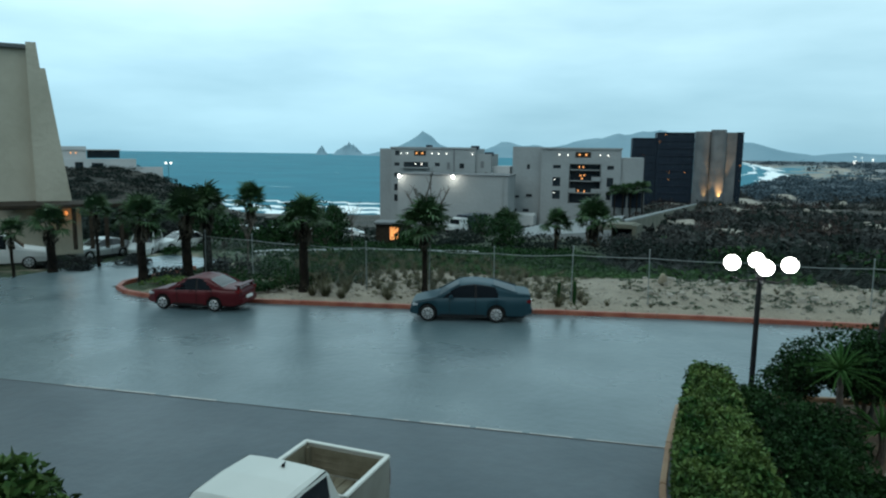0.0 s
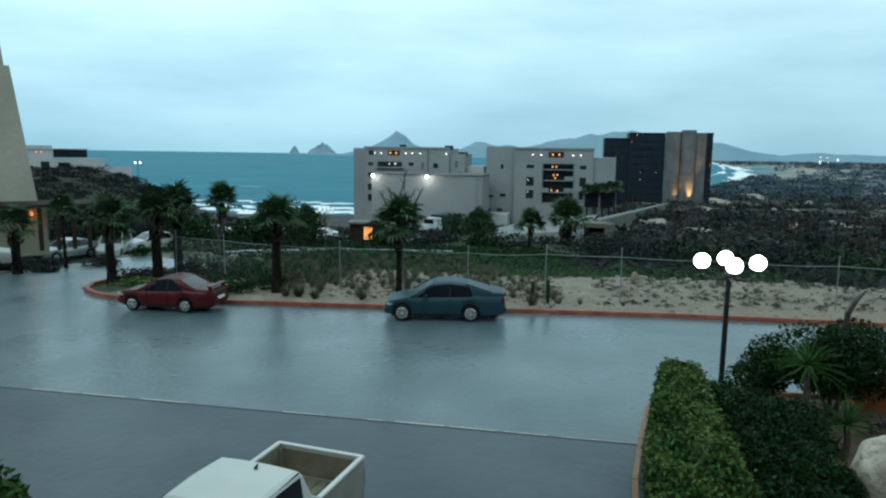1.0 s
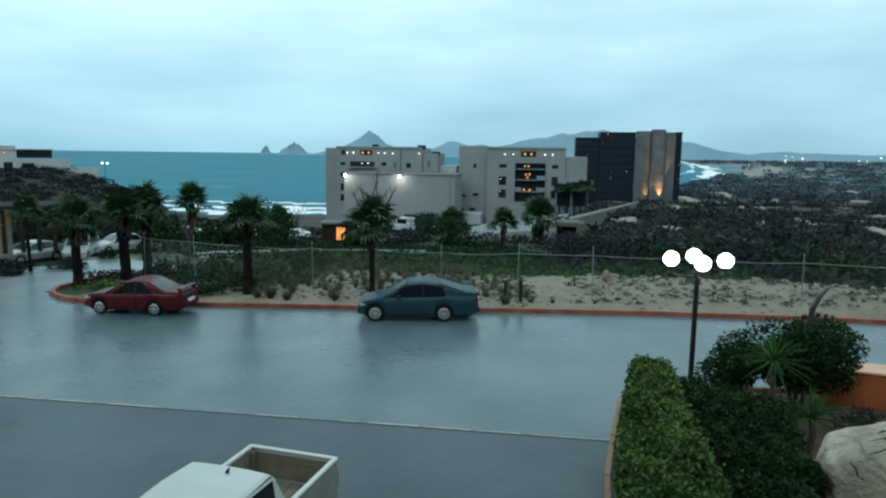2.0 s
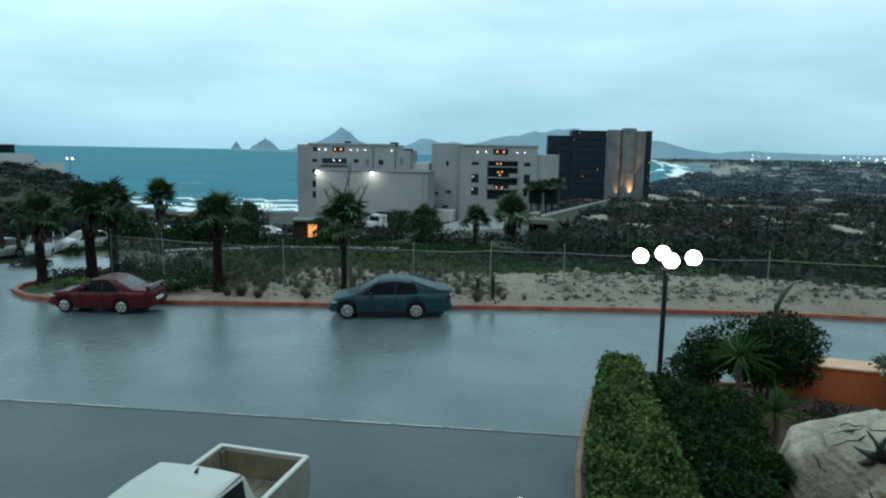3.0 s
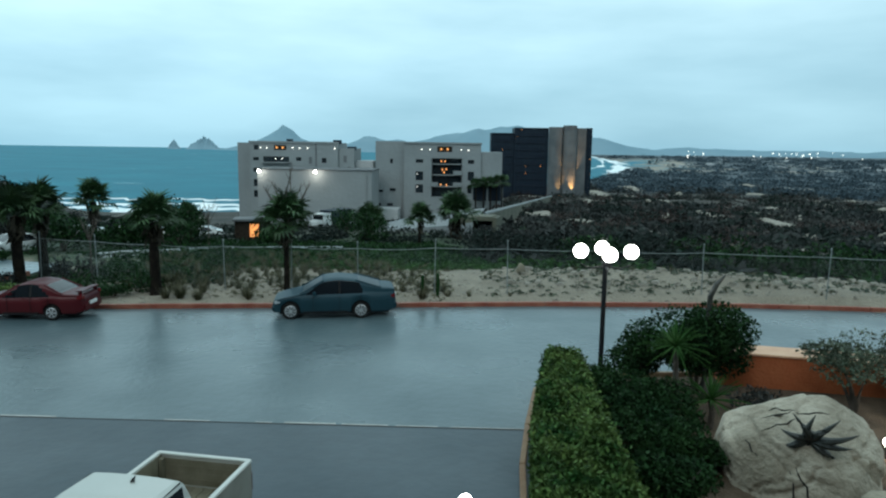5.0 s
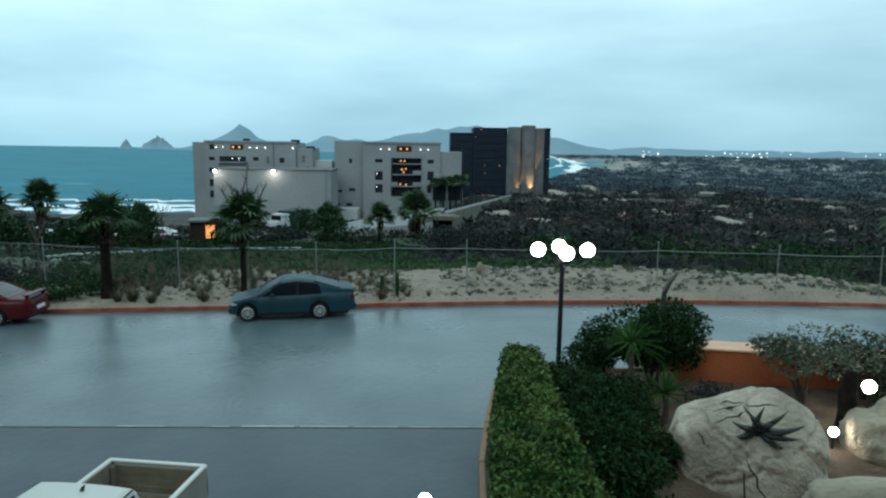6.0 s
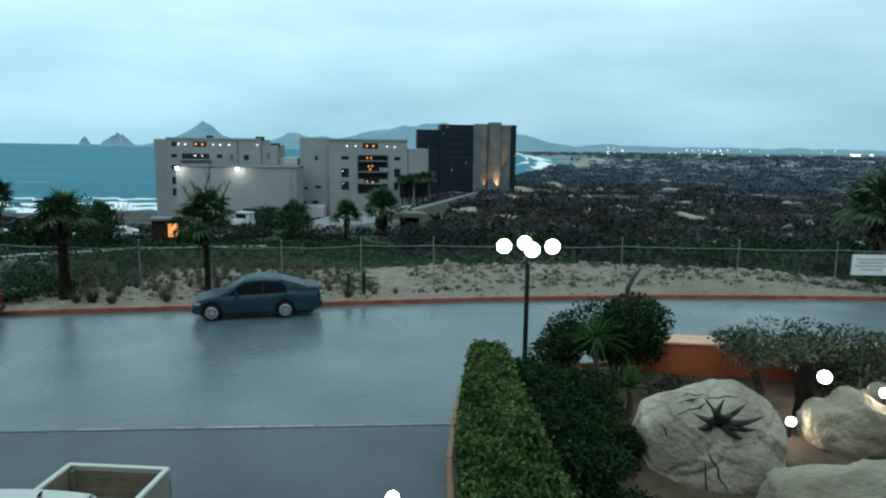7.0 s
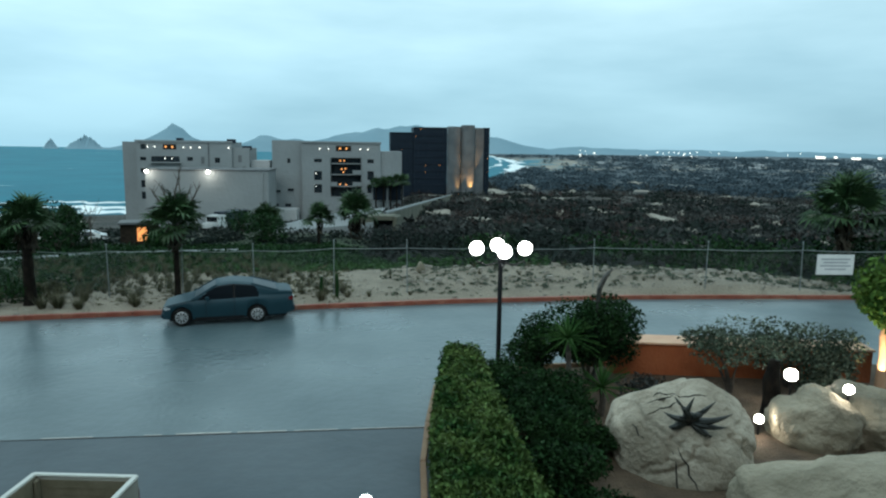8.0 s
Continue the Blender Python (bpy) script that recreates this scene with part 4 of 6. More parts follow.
garage = thing("garage_block", Matrix.Identity(4), "low blank beige garage block lit by two floodlights", "building")
part("wall", box(-45.4, -20.2, 150, 163, -14, 0.85), "stucco", garage)
part("coping", box(-45.6, -20.0, 149.8, 163.2, 0.85, 1.1), "concrete", garage)
part("drain_pipe", tube([(-21.3, 149.85, -8), (-21.3, 149.85, 0.8)], 0.12, 6), "stucco", garage)
for x in (-44.8, -32.4):
    fl = part("floodlight", box(x - 0.35, x + 0.35, 149.0, 149.5, 0.75, 1.0, 0.05), "black", garage, "lit wall floodlight")
    part("lens", ball(x, 149.1, 0.6, 0.3, 2), "spot", fl)
    lamp = new("floodlight_beam", bpy.data.lights.new("floodlight_beam", "POINT"))
    lamp.data.energy, lamp.data.color, lamp.data.shadow_soft_size = 260, (1.0, 0.93, 0.8), 0.3
    lamp.location = (x, 148.2, 0.2)

b2 = thing("apartment_building", Matrix.Identity(4), "beige apartment block with a glazed lit stair recess", "building")
H2 = [(-11.6, -9.8, 2.5, 3.3), (-11.6, -9.8, -1.7, 0.4), (-11.6, -9.8, -4.7, -2.7), (-7.8, -0.5, -5.6, 3.6), (0.9, 2.4, -1.6, 0.5), (0.9, 2.4, 2.4, 3.3), (0.9, 2.4, -4.7, -2.7), (-6.5, -2.9, 5.1, 6.4), (-17.9, -17.2, 2.2, 3.3)]
part("wall", facade(bmesh.new(), -14.4, 4.0, -14, 7.2, 165, H2[:-1]), "stucco", b2)
part("core", box(-14.2, 3.8, 167.5, 180, -14, 7.1), "stucco", b2)
part("west_wing", facade(bmesh.new(), -21.4, -14.4, -14, 7.5, 166.2, H2[-1:]), "stucco", b2)
part("west_core", box(-21.3, -14.4, 166.9, 180, -14, 7.45), "stucco", b2)
part("east_wing", box(4.0, 9.1, 165.6, 180, -14, 5.2), "stucco", b2)
part("podium", box(-21.8, -15.2, 158, 165, -14, -8.2), "stuccowhite", b2)
part("parapet", box(-14.6, 4.2, 164.7, 165.0, 7.0, 7.4), "stucco", b2)
for h in H2:
    if h[0] == -7.8:
        continue
    window(b2, h, 166.2 if h[0] < -15 else 165, "wood" if h[0] == -6.5 else "pane")
for h in ((-21.4, -19.6, -4.7, -4.2), (-17.9, -16.5, -4.4, -3.8)):
    window(b2, (h[0], h[1], h[2], h[3]), 165.8)
for h in ((-21.3, -20.1, -8.1, -7.4), (-18.6, -17.2, -8.1, -7.4)):
    window(b2, h, 165.85)
stair = part("stair_recess", box(-7.6, -0.7, 167.0, 167.3, -5.6, 3.6), "pane", b2, "dark glazed recess with lit landings")
for z in (-3.0, -0.2, 2.4):
    part("landing", box(-7.7, -0.6, 165.3, 166.9, z - 0.3, z - 0.1), "stucco", stair)
for x0_, x1_, z0_, z1_ in ((-2.6, -0.5, -0.3, 1.6), (-7.8, -6.2, -3.1, -1.6), (-2.6, -0.5, -3.1, -1.9)):
    part("balcony_front", box(x0_, x1_, 164.6, 164.8, z0_, z0_ + 1.0), "stucco", b2)
for x, z in ((-5.5, 2.9), (-4.6, 2.9), (-5.2, 0.9), (-4.3, 1.0), (-4.8, 0.2), (-5.6, -2.7), (-4.2, -2.8)):
    wall_lamp(b2, x, 166.2, z, "warm", 0.24)
for x in (-5.5, -4.0):
    wall_lamp(b2, x, 165.1, 5.75, "warm", 0.28)
for x in (-10.2, -8.2, -0.8, 1.0):
    wall_lamp(b2, x, 164.9, 5.65)
for x, z in ((-11.2, -1.4), (-11.2, -4.4)):
    wall_lamp(b2, x, 165.1, z + 1.2, "cool", 0.1)
port = part("porch_roof", box(1.7, 9.2, 160, 165, -2.5, -2.1), "concrete", b2)
for x in (2.0, 5.5, 9.0):
    part("column", box(x - 0.2, x + 0.2, 160.1, 160.5, -12, -2.5), "stucco", port)
# dark panel behind the columns stands in for the porch's shade
part("porch_shade_panel", box(1.9, 8.9, 164.6, 164.95, -6.3, -2.6), "darkwall", b2)

tower = thing("hotel_tower", Matrix.Identity(4), "dark slab tower with pale round concrete stair shafts", "building")
rngt = random.Random(7)


def dark_block(x0, x1, top, y, floors):
    bm = bmesh.new()
    step = (top + 16) / floors
    box(x0, x1, y + 0.6, y + 16, -17, top, bm=bm)
    blk = part("block", bm, "darkwall", tower, "dark clad slab")
    for k in range(floors):
        z = -16 + step * k
        part("floor_edge", box(x0, x1, y, y + 0.6, z + step - 0.45, z + step), "darkwall", blk)
        n = max(2, int((x1 - x0) / 1.9))
        for i in range(n):
            a = x0 + (x1 - x0) * i / n
            lit = rngt.random()
            b_ = a + (x1 - x0) / n
            part("window", box(a + 0.18, b_ - 0.18, y + 0.42, y + 0.58, z + 0.5, z + step - 0.6), "towerpane", blk)
            if lit < 0.07 and k > 2:
                part("lamp", ball((a + b_) / 2, y + 0.25, z + step - 0.9, 0.10 + 0.1 * rngt.random(), 1), "warm", blk)


dark_block(11.4, 21.4, 12.6, 300.5, 9)
dark_block(21.4, 36.0, 14.9, 299.5, 10)
dark_block(52.2, 54.9, 15.1, 300.5, 10)


def shaft(cx, cy, r, z0, z1):
    ob = part("stair_shaft", tube([(cx, cy, z0), (cx, cy, z1 - 0.4), (cx, cy, z1)], [r, r, r * 0.97], 28), "concrete", tower, "round pale concrete shaft", smooth=False)
    for k in range(int((z1 - z0) / 3)):
        part("joint_ring", tube([(cx, cy, z0 + 3 * k), (cx, cy, z0 + 3 * k + 0.12)], r + 0.05, 28), "concrete", ob)


shaft(39.1, 299.5, 3.1, -17, 15.3)
shaft(45.0, 299.0, 3.0, -17, 16.0)
part("shaft_wing", box(47.6, 52.2, 300, 312, -17, 15.0), "concrete", tower)
for x, y, z, e_ in ((46.6, 294.5, -11.0, 1500), (41.2, 295.2, -13.5, 500)):
    up = thing("uplight", Matrix.Translation((x, y, z - 0.4)), "warm uplight washing a concrete shaft", "light")
    up_z = float(land(x, y))
    up.location.z = up_z
    part("housing", tube([(0, 0, 0), (0, 0, 0.5)], [0.3, 0.4], 10), "black", up)
    part("lens", tube([(0, 0, 0.5), (0, 0, 0.56)], 0.36, 10), "warm", up)
    lamp = new("uplight_beam", bpy.data.lights.new("uplight_beam", "SPOT"))
    lamp.data.energy, lamp.data.color, lamp.data.spot_size = e_ * 13, (1.0, 0.5, 0.16), radians(40)
    lamp.matrix_world = look((x, y, up_z + 0.7), (x - 0.9, y + 3.0, up_z + 14))

# tapered tan tower beside the car park, with a timber porch
tan = thing("tan_building", Matrix.Translation((-35.75, 40.5, 0)) @ Matrix.Rotation(radians(43), 4, "Z"), "tan stucco building with a tapered buttress edge", "building")


def prism(outline, y0, y1):
    bm = bmesh.new()
    a = [bm.verts.new((x, y0, z)) for x, z in outline]
    b_ = [bm.verts.new((x, y1, z)) for x, z in outline]
    n = len(outline)
    for i in range(n):
        bm.faces.new((a[i], a[(i + 1) % n], b_[(i + 1) % n], b_[i]))
    bm.faces.new(a[::-1]); bm.faces.new(b_)
    bmesh.ops.recalc_face_normals(bm, faces=bm.faces)
    return bm


part("main_wall", prism([(-14, -1), (-2.0, -1), (-2.0, 13.0), (-14, 13.0)], 1.0, 12), "stucco2", tan)
part("buttress", prism([(-2.2, -1), (-0.05, -1), (-0.05, 2.4), (-1.15, 11.5), (-1.45, 11.5), (-1.6, 13.15), (-2.2, 13.15)], 0.2, 9), "stucco2", tan)
part("roof_lip", box(-14.2, -2.2, 0.7, 12.2, 12.75, 13.05, 0.04), "concrete", tan)
part("wing_wall", box(-3.4, 0.4, -1.0, 0.19, -1, 2.3, 0.03), "stucco2", tan)
porch = part("porch_roof", box(-4.6, 3.4, -3.4, 0.9, 2.35, 2.6, 0.04), "wood", tan, "dark timber porch roof")
for x in (-0.1, 0.9, 1.8, 2.7):
    part("porch_post", box(x - 0.13, x + 0.13, -3.2, -2.94, -0.4, 2.35, 0.02), "wood", porch)
part("porch_lamp", ball(-0.55, -1.3, 1.85, 0.16, 2), "warm", tan, "lit porch lamp")
lamp = new("porch_light", bpy.data.lights.new("porch_light", "POINT"))
lamp.data.energy, lamp.data.color, lamp.data.shadow_soft_size = 9, (1.0, 0.5, 0.2), 0.15
lamp.location = tan.matrix_world @ Vector((-0.55, -1.8, 1.85))
part("low_wall", box(-9.0, -3.5, -3.2, -2.9, -0.3, 0.75, 0.03), "stucco2", tan)

# white houses on the cliff
villa = thing("cliff_house", Matrix.Translation((-160.0, 192.0, 0)) @ Matrix.Rotation(radians(40), 4, "Z"), "white flat-roofed villa on the cliff", "house")
part("lower_wall", facade(bmesh.new(), -9, 12, -7, 2.3, 0, [(-6, -3.6, -1.4, 1.2), (-1.2, 2.2, -1.6, 0.9)]), "stuccowhite", villa)
part("lower_core", box(-8.8, 11.8, 0.9, 9, -7, 2.2), "stuccowhite", villa)
part("upper_wall", box(-10, -2.6, 1.2, 8, 2.3, 6.2), "stuccowhite", villa)
part("glass_front", box(-2.4, 7.2, 2.0, 7.5, 2.5, 5.0), "pane", villa, "dark glazed upper storey")
part("roof_slab", box(-10.3, 7.6, 0.9, 8.4, 5.0, 5.3), "stuccowhite", villa)
for h in ((-6, -3.6, -1.4, 1.2), (-1.2, 2.2, -1.6, 0.9)):
    window(villa, h, 0)
wall_lamp(villa, -7.0, 1.0, 4.1, "warm", 0.25); wall_lamp(villa, -5.6, 1.0, 4.1, "warm", 0.25)
part("terrace_wall", box(6, 20, -1.0, -0.6, -7, -0.3), "stuccowhite", villa)
lantern = thing("cliff_lamp", Matrix.Translation((-143.5, 206.5, float(land(-143.5, 206.5)))), "twin white lamps on the cliff edge", "lamp")
part("post", tube([(0, 0, -1), (0, 0, 6.0)], 0.08, 6), "pole", lantern)
for s in (-0.9, 0.9):
    part("globe", ball(s, 0, 6.1, 0.32, 1), "cool", lantern)
part("arm", tube([(-0.9, 0, 6.0), (0.9, 0, 6.0)], 0.05, 6), "pole", lantern)

# guard hut with its lit window
hz = float(land(-19.6, 62))
hut = thing("guard_hut", Matrix.Translation((-19.6, 62.0, hz)) @ Matrix.Rotation(radians(12), 4, "Z"), "small guard hut with a warm lit window", "hut")
part("wall", facade(bmesh.new(), -1.1, 1.1, 0, 2.0, -1.0, [(0.15, 0.95, 0.55, 1.75)], 0.15), "wood", hut)
part("back_wall", box(-1.1, 1.1, 0.8, 1.0, 0, 2.0), "wood", hut)
for s in (-1, 1):
    part("side_wall", box(s * 1.1 - 0.07, s * 1.1 + 0.07, -0.85, 0.8, 0, 2.0), "wood", hut)
part("roof", box(-1.35, 1.35, -1.3, 1.3, 2.0, 2.2, 0.04), "concrete", hut)
part("lit_room", box(0.1, 1.0, -0.7, -0.6, 0.4, 1.8), "warm", hut, "warm lit interior")

# white truck and drive before the garage
tz = float(land(-18.8, 93))
lorry = thing("box_truck", Matrix.Translation((-18.9, 93.2, tz)) @ Matrix.Rotation(radians(-25), 4, "Z"), "white box truck parked by the garage", "truck")
part("cab", prism([(-1.0, 0.5), (1.0, 0.5), (1.0, 1.25), (0.85, 2.2), (-0.85, 2.2), (-1.0, 1.25)], -1.6, 0.2), "white", lorry)
part("bonnet", box(-0.85, 0.85, -2.7, -1.6, 0.5, 1.3, 0.12), "white", lorry)
part("windscreen", box(-0.8, 0.8, -1.64, -1.6, 1.4, 2.05), "glass", lorry)
part("bumper", box(-1.0, 1.0, -2.85, -2.6, 0.4, 0.65, 0.05), "black", lorry)
part("cargo_box", box(-1.1, 1.1, 0.3, 4.8, 0.7, 2.5, 0.04), "darkwall", lorry)
for x in (-0.9, 0.9):
    for y in (-1.9, 3.4):
        wheel(lorry, 0, 0, 0.42, 0.25, 1).matrix_basis = Matrix.Translation((x, y, 0)) @ Matrix.Rotation(radians(-90 if x > 0 else 90), 4, "Z")


def on_land(pts, lift=0.06):
    return [(x, y, float(land(x, y)) + lift) for x, y in pts]


def strip3d(name, left, right, material, label, category):
    vs_ = []
    for a, b_ in zip(left, right):
        vs_ += [a, b_]
    fs_ = [(2 * i, 2 * i + 1, 2 * i + 3, 2 * i + 2) for i in range(len(left) - 1)]
    return tagged(raw(name, vs_, fs_, material), label, category, kind="structure")


# ramp drive climbing past the garage, with its pale retaining wall
ramp_l = [(-17.0, 86.0, -4.75), (-11.4, 87.0, -3.75), (-7.4, 88.0, -2.85), (-2.0, 90.0, -2.05), (3.0, 92.0, -1.7)]
ramp_r = [(-15.0, 77.0, -4.55), (-10.9, 77.5, -3.55), (-6.4, 78.0, -3.2), (-2.3, 79.0, -2.95), (1.2, 81.0, -2.75)]
strip3d("drive", ramp_r, ramp_l, "ramp", "grey asphalt drive rising past the garage", "road")
rw = thing("retaining_wall", Matrix.Identity(4), "pale retaining wall under the drive", "wall", kind="structure")
for a, b_ in zip(ramp_r, ramp_r[1:]):
    bm = bmesh.new()
    v = [bm.verts.new(p) for p in (a, b_, (b_[0], b_[1], b_[2] - 2.3), (a[0], a[1], a[2] - 2.0))]
    v2 = [bm.verts.new((p.co.x, p.co.y + 0.3, p.co.z + (0.25 if i < 2 else 0))) for i, p in enumerate(v)]
    for i in range(2):
        v[i].co.z += 0.25
    bm.faces.new(v); bm.faces.new(v2[::-1])
    for i in range(4):
        bm.faces.new((v[i], v2[i], v2[(i + 1) % 4], v[(i + 1) % 4]))
    bmesh.ops.recalc_face_normals(bm, faces=bm.faces)
    part("wall_panel", bm, "stucco", rw)


# pale boundary wall climbing along the hillside to the tower
hw = thing("hillside_wall", Matrix.Identity(4), "pale low boundary wall climbing the hillside", "wall", kind="structure")
WALL_A, WALL_B = Vector((2.6, 92.0, -2.55)), Vector((36.0, 284.0, -13.2))
line = [WALL_A.lerp(WALL_B, t) for t in np.linspace(0, 1, 15)]
for a, b_ in zip(line, line[1:]):
    bm = bmesh.new()
    ends = [(a.x, a.y, a.z), (b_.x, b_.y, b_.z), (b_.x + 0.6, b_.y, b_.z), (a.x + 0.6, a.y, a.z)]
    hi = [bm.verts.new(p) for p in ends]
    lo = [bm.verts.new((x, y, min(float(land(x, y)), z) - 0.8)) for x, y, z in ends]
    bm.faces.new(hi)
    for i in range(4):
        bm.faces.new((lo[i], lo[(i + 1) % 4], hi[(i + 1) % 4], hi[i]))
    bmesh.ops.recalc_face_normals(bm, faces=bm.faces)
    part("wall_panel", bm, "oldwall", hw)
    part("wall_coping", tube([a + Vector((0.3, 0, 0.05)), b_ + Vector((0.3, 0, 0.05))], 0.28, 6), "stucco", hw)

gz0 = float(land(1.9, 82.0))
gate_h = thing("gate_portal", Matrix.Translation((1.9, 82.0, gz0)) @ Matrix.Rotation(radians(-14), 4, "Z"), "small grey concrete portal with a dark opening", "gate")
part("pier", box(-2.6, -0.6, -0.5, 2.5, -0.5, 2.9, 0.04), "oldwall", gate_h)
part("pier", box(1.8, 2.3, -0.5, 2.5, -0.5, 2.9, 0.04), "oldwall", gate_h)
part("lintel", box(-0.6, 1.8, -0.55, 2.55, 2.5, 3.0, 0.04), "oldwall", gate_h)
# dark panel closes the opening and stands in for its unlit depth
part("back", box(-0.6, 1.8, 2.0, 2.4, -0.5, 2.5), "darkwall", gate_h)


# ---- plants ----
def frond_mesh(seed, size, folds=15):
    """A fan leaf on its stalk, pointing along +x, tips drooping."""
    rng = random.Random(seed)
    vs_, fs_ = [], []

    def quad(a, b_, c, d):
        k = len(vs_)
        vs_.extend([tuple(a), tuple(b_), tuple(c), tuple(d)])
        fs_.append((k, k + 1, k + 2, k + 3))
    st = size * 0.55
    quad((0, -0.018, 0), (0, 0.018, 0), (st, 0.012, 0.05), (st, -0.012, 0.05))
    for i in range(folds):
        t = (i / (folds - 1) - 0.5) * radians(215)
        ln = size * (0.62 - 0.12 * abs(t) / 1.9) * rng.uniform(0.85, 1.1)
        d = Vector((math.cos(t), math.sin(t), 0))
        n = Vector((-d.y, d.x, 0)) * size * 0.05
        o = Vector((st, 0, 0.05))
        m1 = o + d * ln * 0.62 + Vector((0, 0, 0.03 - 0.04 * abs(t)))
        tip = o + d * ln + Vector((0, 0, -ln * rng.uniform(0.12, 0.42)))
        up = Vector((0, 0, 0.02))
        quad(o, m1 - n + up, m1, m1 + n + up)
        quad(m1 - n + up, tip, m1 + n + up, m1)
    me = bpy.data.meshes.new("frond")
    me.from_pydata(vs_, [], fs_)
    me.materials.append(M["frond"])
    return me


FRONDS = [frond_mesh(s, 1.0) for s in (1, 2, 3)]


def fan_palm(x, y, z, height, crown, trunk_r, label, count=34, seed=0, skirt=True, lean=0.0, squash=1.0):
    rng = random.Random(seed)
    ob = thing("fan_palm", Matrix.Translation((x, y, z)), label, "palm tree", "palms")
    n = 9
    pts = [(lean * (i / n) ** 2, 0.03 * math.sin(i), height * i / n - 0.1) for i in range(n + 1)]
    rad = [trunk_r * (1.35 if i == 0 else 1.0 - 0.25 * i / n + 0.06 * (i % 2)) for i in range(n + 1)]
    part("trunk", tube(pts, rad, 10), "trunk", ob, "rough dark trunk")
    hx = lean
    for i in range(count):
        k = i / count
        el = radians(86 - 100 * k + rng.uniform(-10, 10))
        a = i * 2.39996 + rng.uniform(-0.2, 0.2)
        s = crown * rng.uniform(0.62, 1.08)
        f = new("frond", FRONDS[i % 3])
        f.parent = ob
        f.matrix_basis = (Matrix.Translation((hx, 0, height + 0.02 * rng.random() - 0.12 * k)) @ Matrix.Rotation(a, 4, "Z") @ Matrix.Rotation(-el * squash, 4, "Y") @ Matrix.Rotation(rng.uniform(-0.5, 0.5), 4, "X") @ Matrix.Scale(s, 4))
    if skirt:
        g = np.random.default_rng(seed + 5)
        m = 70
        th, h = g.uniform(0, 6.283, m), g.uniform(0.1, 0.9, m) * crown
        r = trunk_r * 1.1 + 0.12 * crown * (1 - h / crown) * g.uniform(0.4, 1.2, m)
        c = np.stack([hx + r * np.cos(th), r * np.sin(th), height - h], 1)
        v, f = leaves(g, c, 0.13 * crown, 1.2)
        raw("dry_skirt", v.tolist(), f.tolist(), "deadfrond", ob)["kind"] = "stuff"
    return ob


def gz(x, y):
    return float(ground_z(x, y))


PALMS = [(-21.1, 28.0, 2.97, 1.2, 0.22, "fan palm with a thick dark trunk on the kerb island"),
         (-19.9, 29.8, 3.14, 1.35, 0.25, "dense dark fan palm beside its twin"),
         (-19.5, 31.0, 3.35, 1.3, 0.23, "tall fan palm leaning over its twin"),
         (-12.7, 27.7, 3.15, 1.2, 0.22, "fan palm with a slim dark trunk on the verge"),
         (-27.1, 29.0, 2.5, 1.1, 0.23, "stout fan palm at the car park edge"),
         (-26.1, 31.1, 3.0, 1.1, 0.09, "young thin palm at the car park edge"),
         (-27.8, 27.3, 2.3, 0.9, 0.08, "young thin palm by the road")]
for i, (x, y, h, c, r, lab) in enumerate(PALMS):
    fan_palm(x, y, gz(x, y), h, c, r, lab, 30 if i < 4 else 22, i * 7 + 3, squash=0.92)
fan_palm(-7.42, 28.65, gz(-7.4, 28.6), 3.1, 1.3, 0.13, "dark slim palm under bare branches", 46, 71, squash=1.1)
for x, y, h, c, r, lab in ((-32.2, 58.5, 3.6, 1.9, 0.3, "tall fan palm above the lower lot"), (-9.9, 71.0, 2.0, 1.8, 0.3, "dark squat palm by the drive"),
                           (-0.7, 72.0, 2.6, 2.5, 0.55, "broad shaggy fan palm beside the drive"), (-3.9, 62.0, 2.4, 1.5, 0.15, "young palm below the fence"),
                           (-26.6, 61.0, 1.6, 1.6, 0.3, "fan palm near the guard hut"), (-16.0, 62.5, 3.2, 1.5, 0.15, "slim palm beside the guard hut"), (-22.8, 56.0, 1.9, 1.5, 0.2, "palm before the lower lot"),
                           (-37.0, 47.0, 1.9, 1.3, 0.2, "small palm by the porch"), (-34.0, 46.0, 1.6, 1.2, 0.2, "small palm by the porch")):
    fan_palm(x, y, float(land(x, y)), h, c, r, lab, 40, int(x * 3) % 97, lean=0.1)
# row of palms by the apartment porch
row0 = fan_palm(2.8, 158.5, float(land(2.8, 158.5)), 7.2, 2.0, 0.2, "slender palm in the row by the porch", 18, 5, False)
for x in (4.6, 6.2, 7.6, 8.8):
    copy_thing(row0, Matrix.Translation((x, 158.5, float(land(x, 158.5)) - 0.3)) @ Matrix.Rotation(x, 4, "Z"))


def bush(name, x, y, z, r, h, mat, label, n=900, leaf=0.09, seed=1, category="bush", trunk=0.0, lumps=8, group=""):
    """Leaf crown r wide and h tall, on short limbs."""
    g = np.random.default_rng(seed)
    ob = thing(name, Matrix.Translation((x, y, z)), label, category, group)
    p = puff(g, n, 1.0, lumps, 1.0)
    top = np.percentile(np.abs(p), 97, axis=0)
    p = p / top * np.array([r, r, h / 2]) + [0, 0, trunk + h / 2]
    p = p[p[:, 2] > 0.02]
    v, f = leaves(g, p, leaf)
    raw("leaves", v.tolist(), f.tolist(), mat, ob)["kind"] = "stuff"
    for k in range(5):
        t = p[g.integers(0, len(p))]
        part("limb", tube([(0, 0, -0.1), (t[0] * 0.3, t[1] * 0.3, t[2] * 0.45), tuple(t)], [0.03 * r + 0.02, 0.02 * r + 0.01, 0.006], 6), "bark", ob)
    return ob


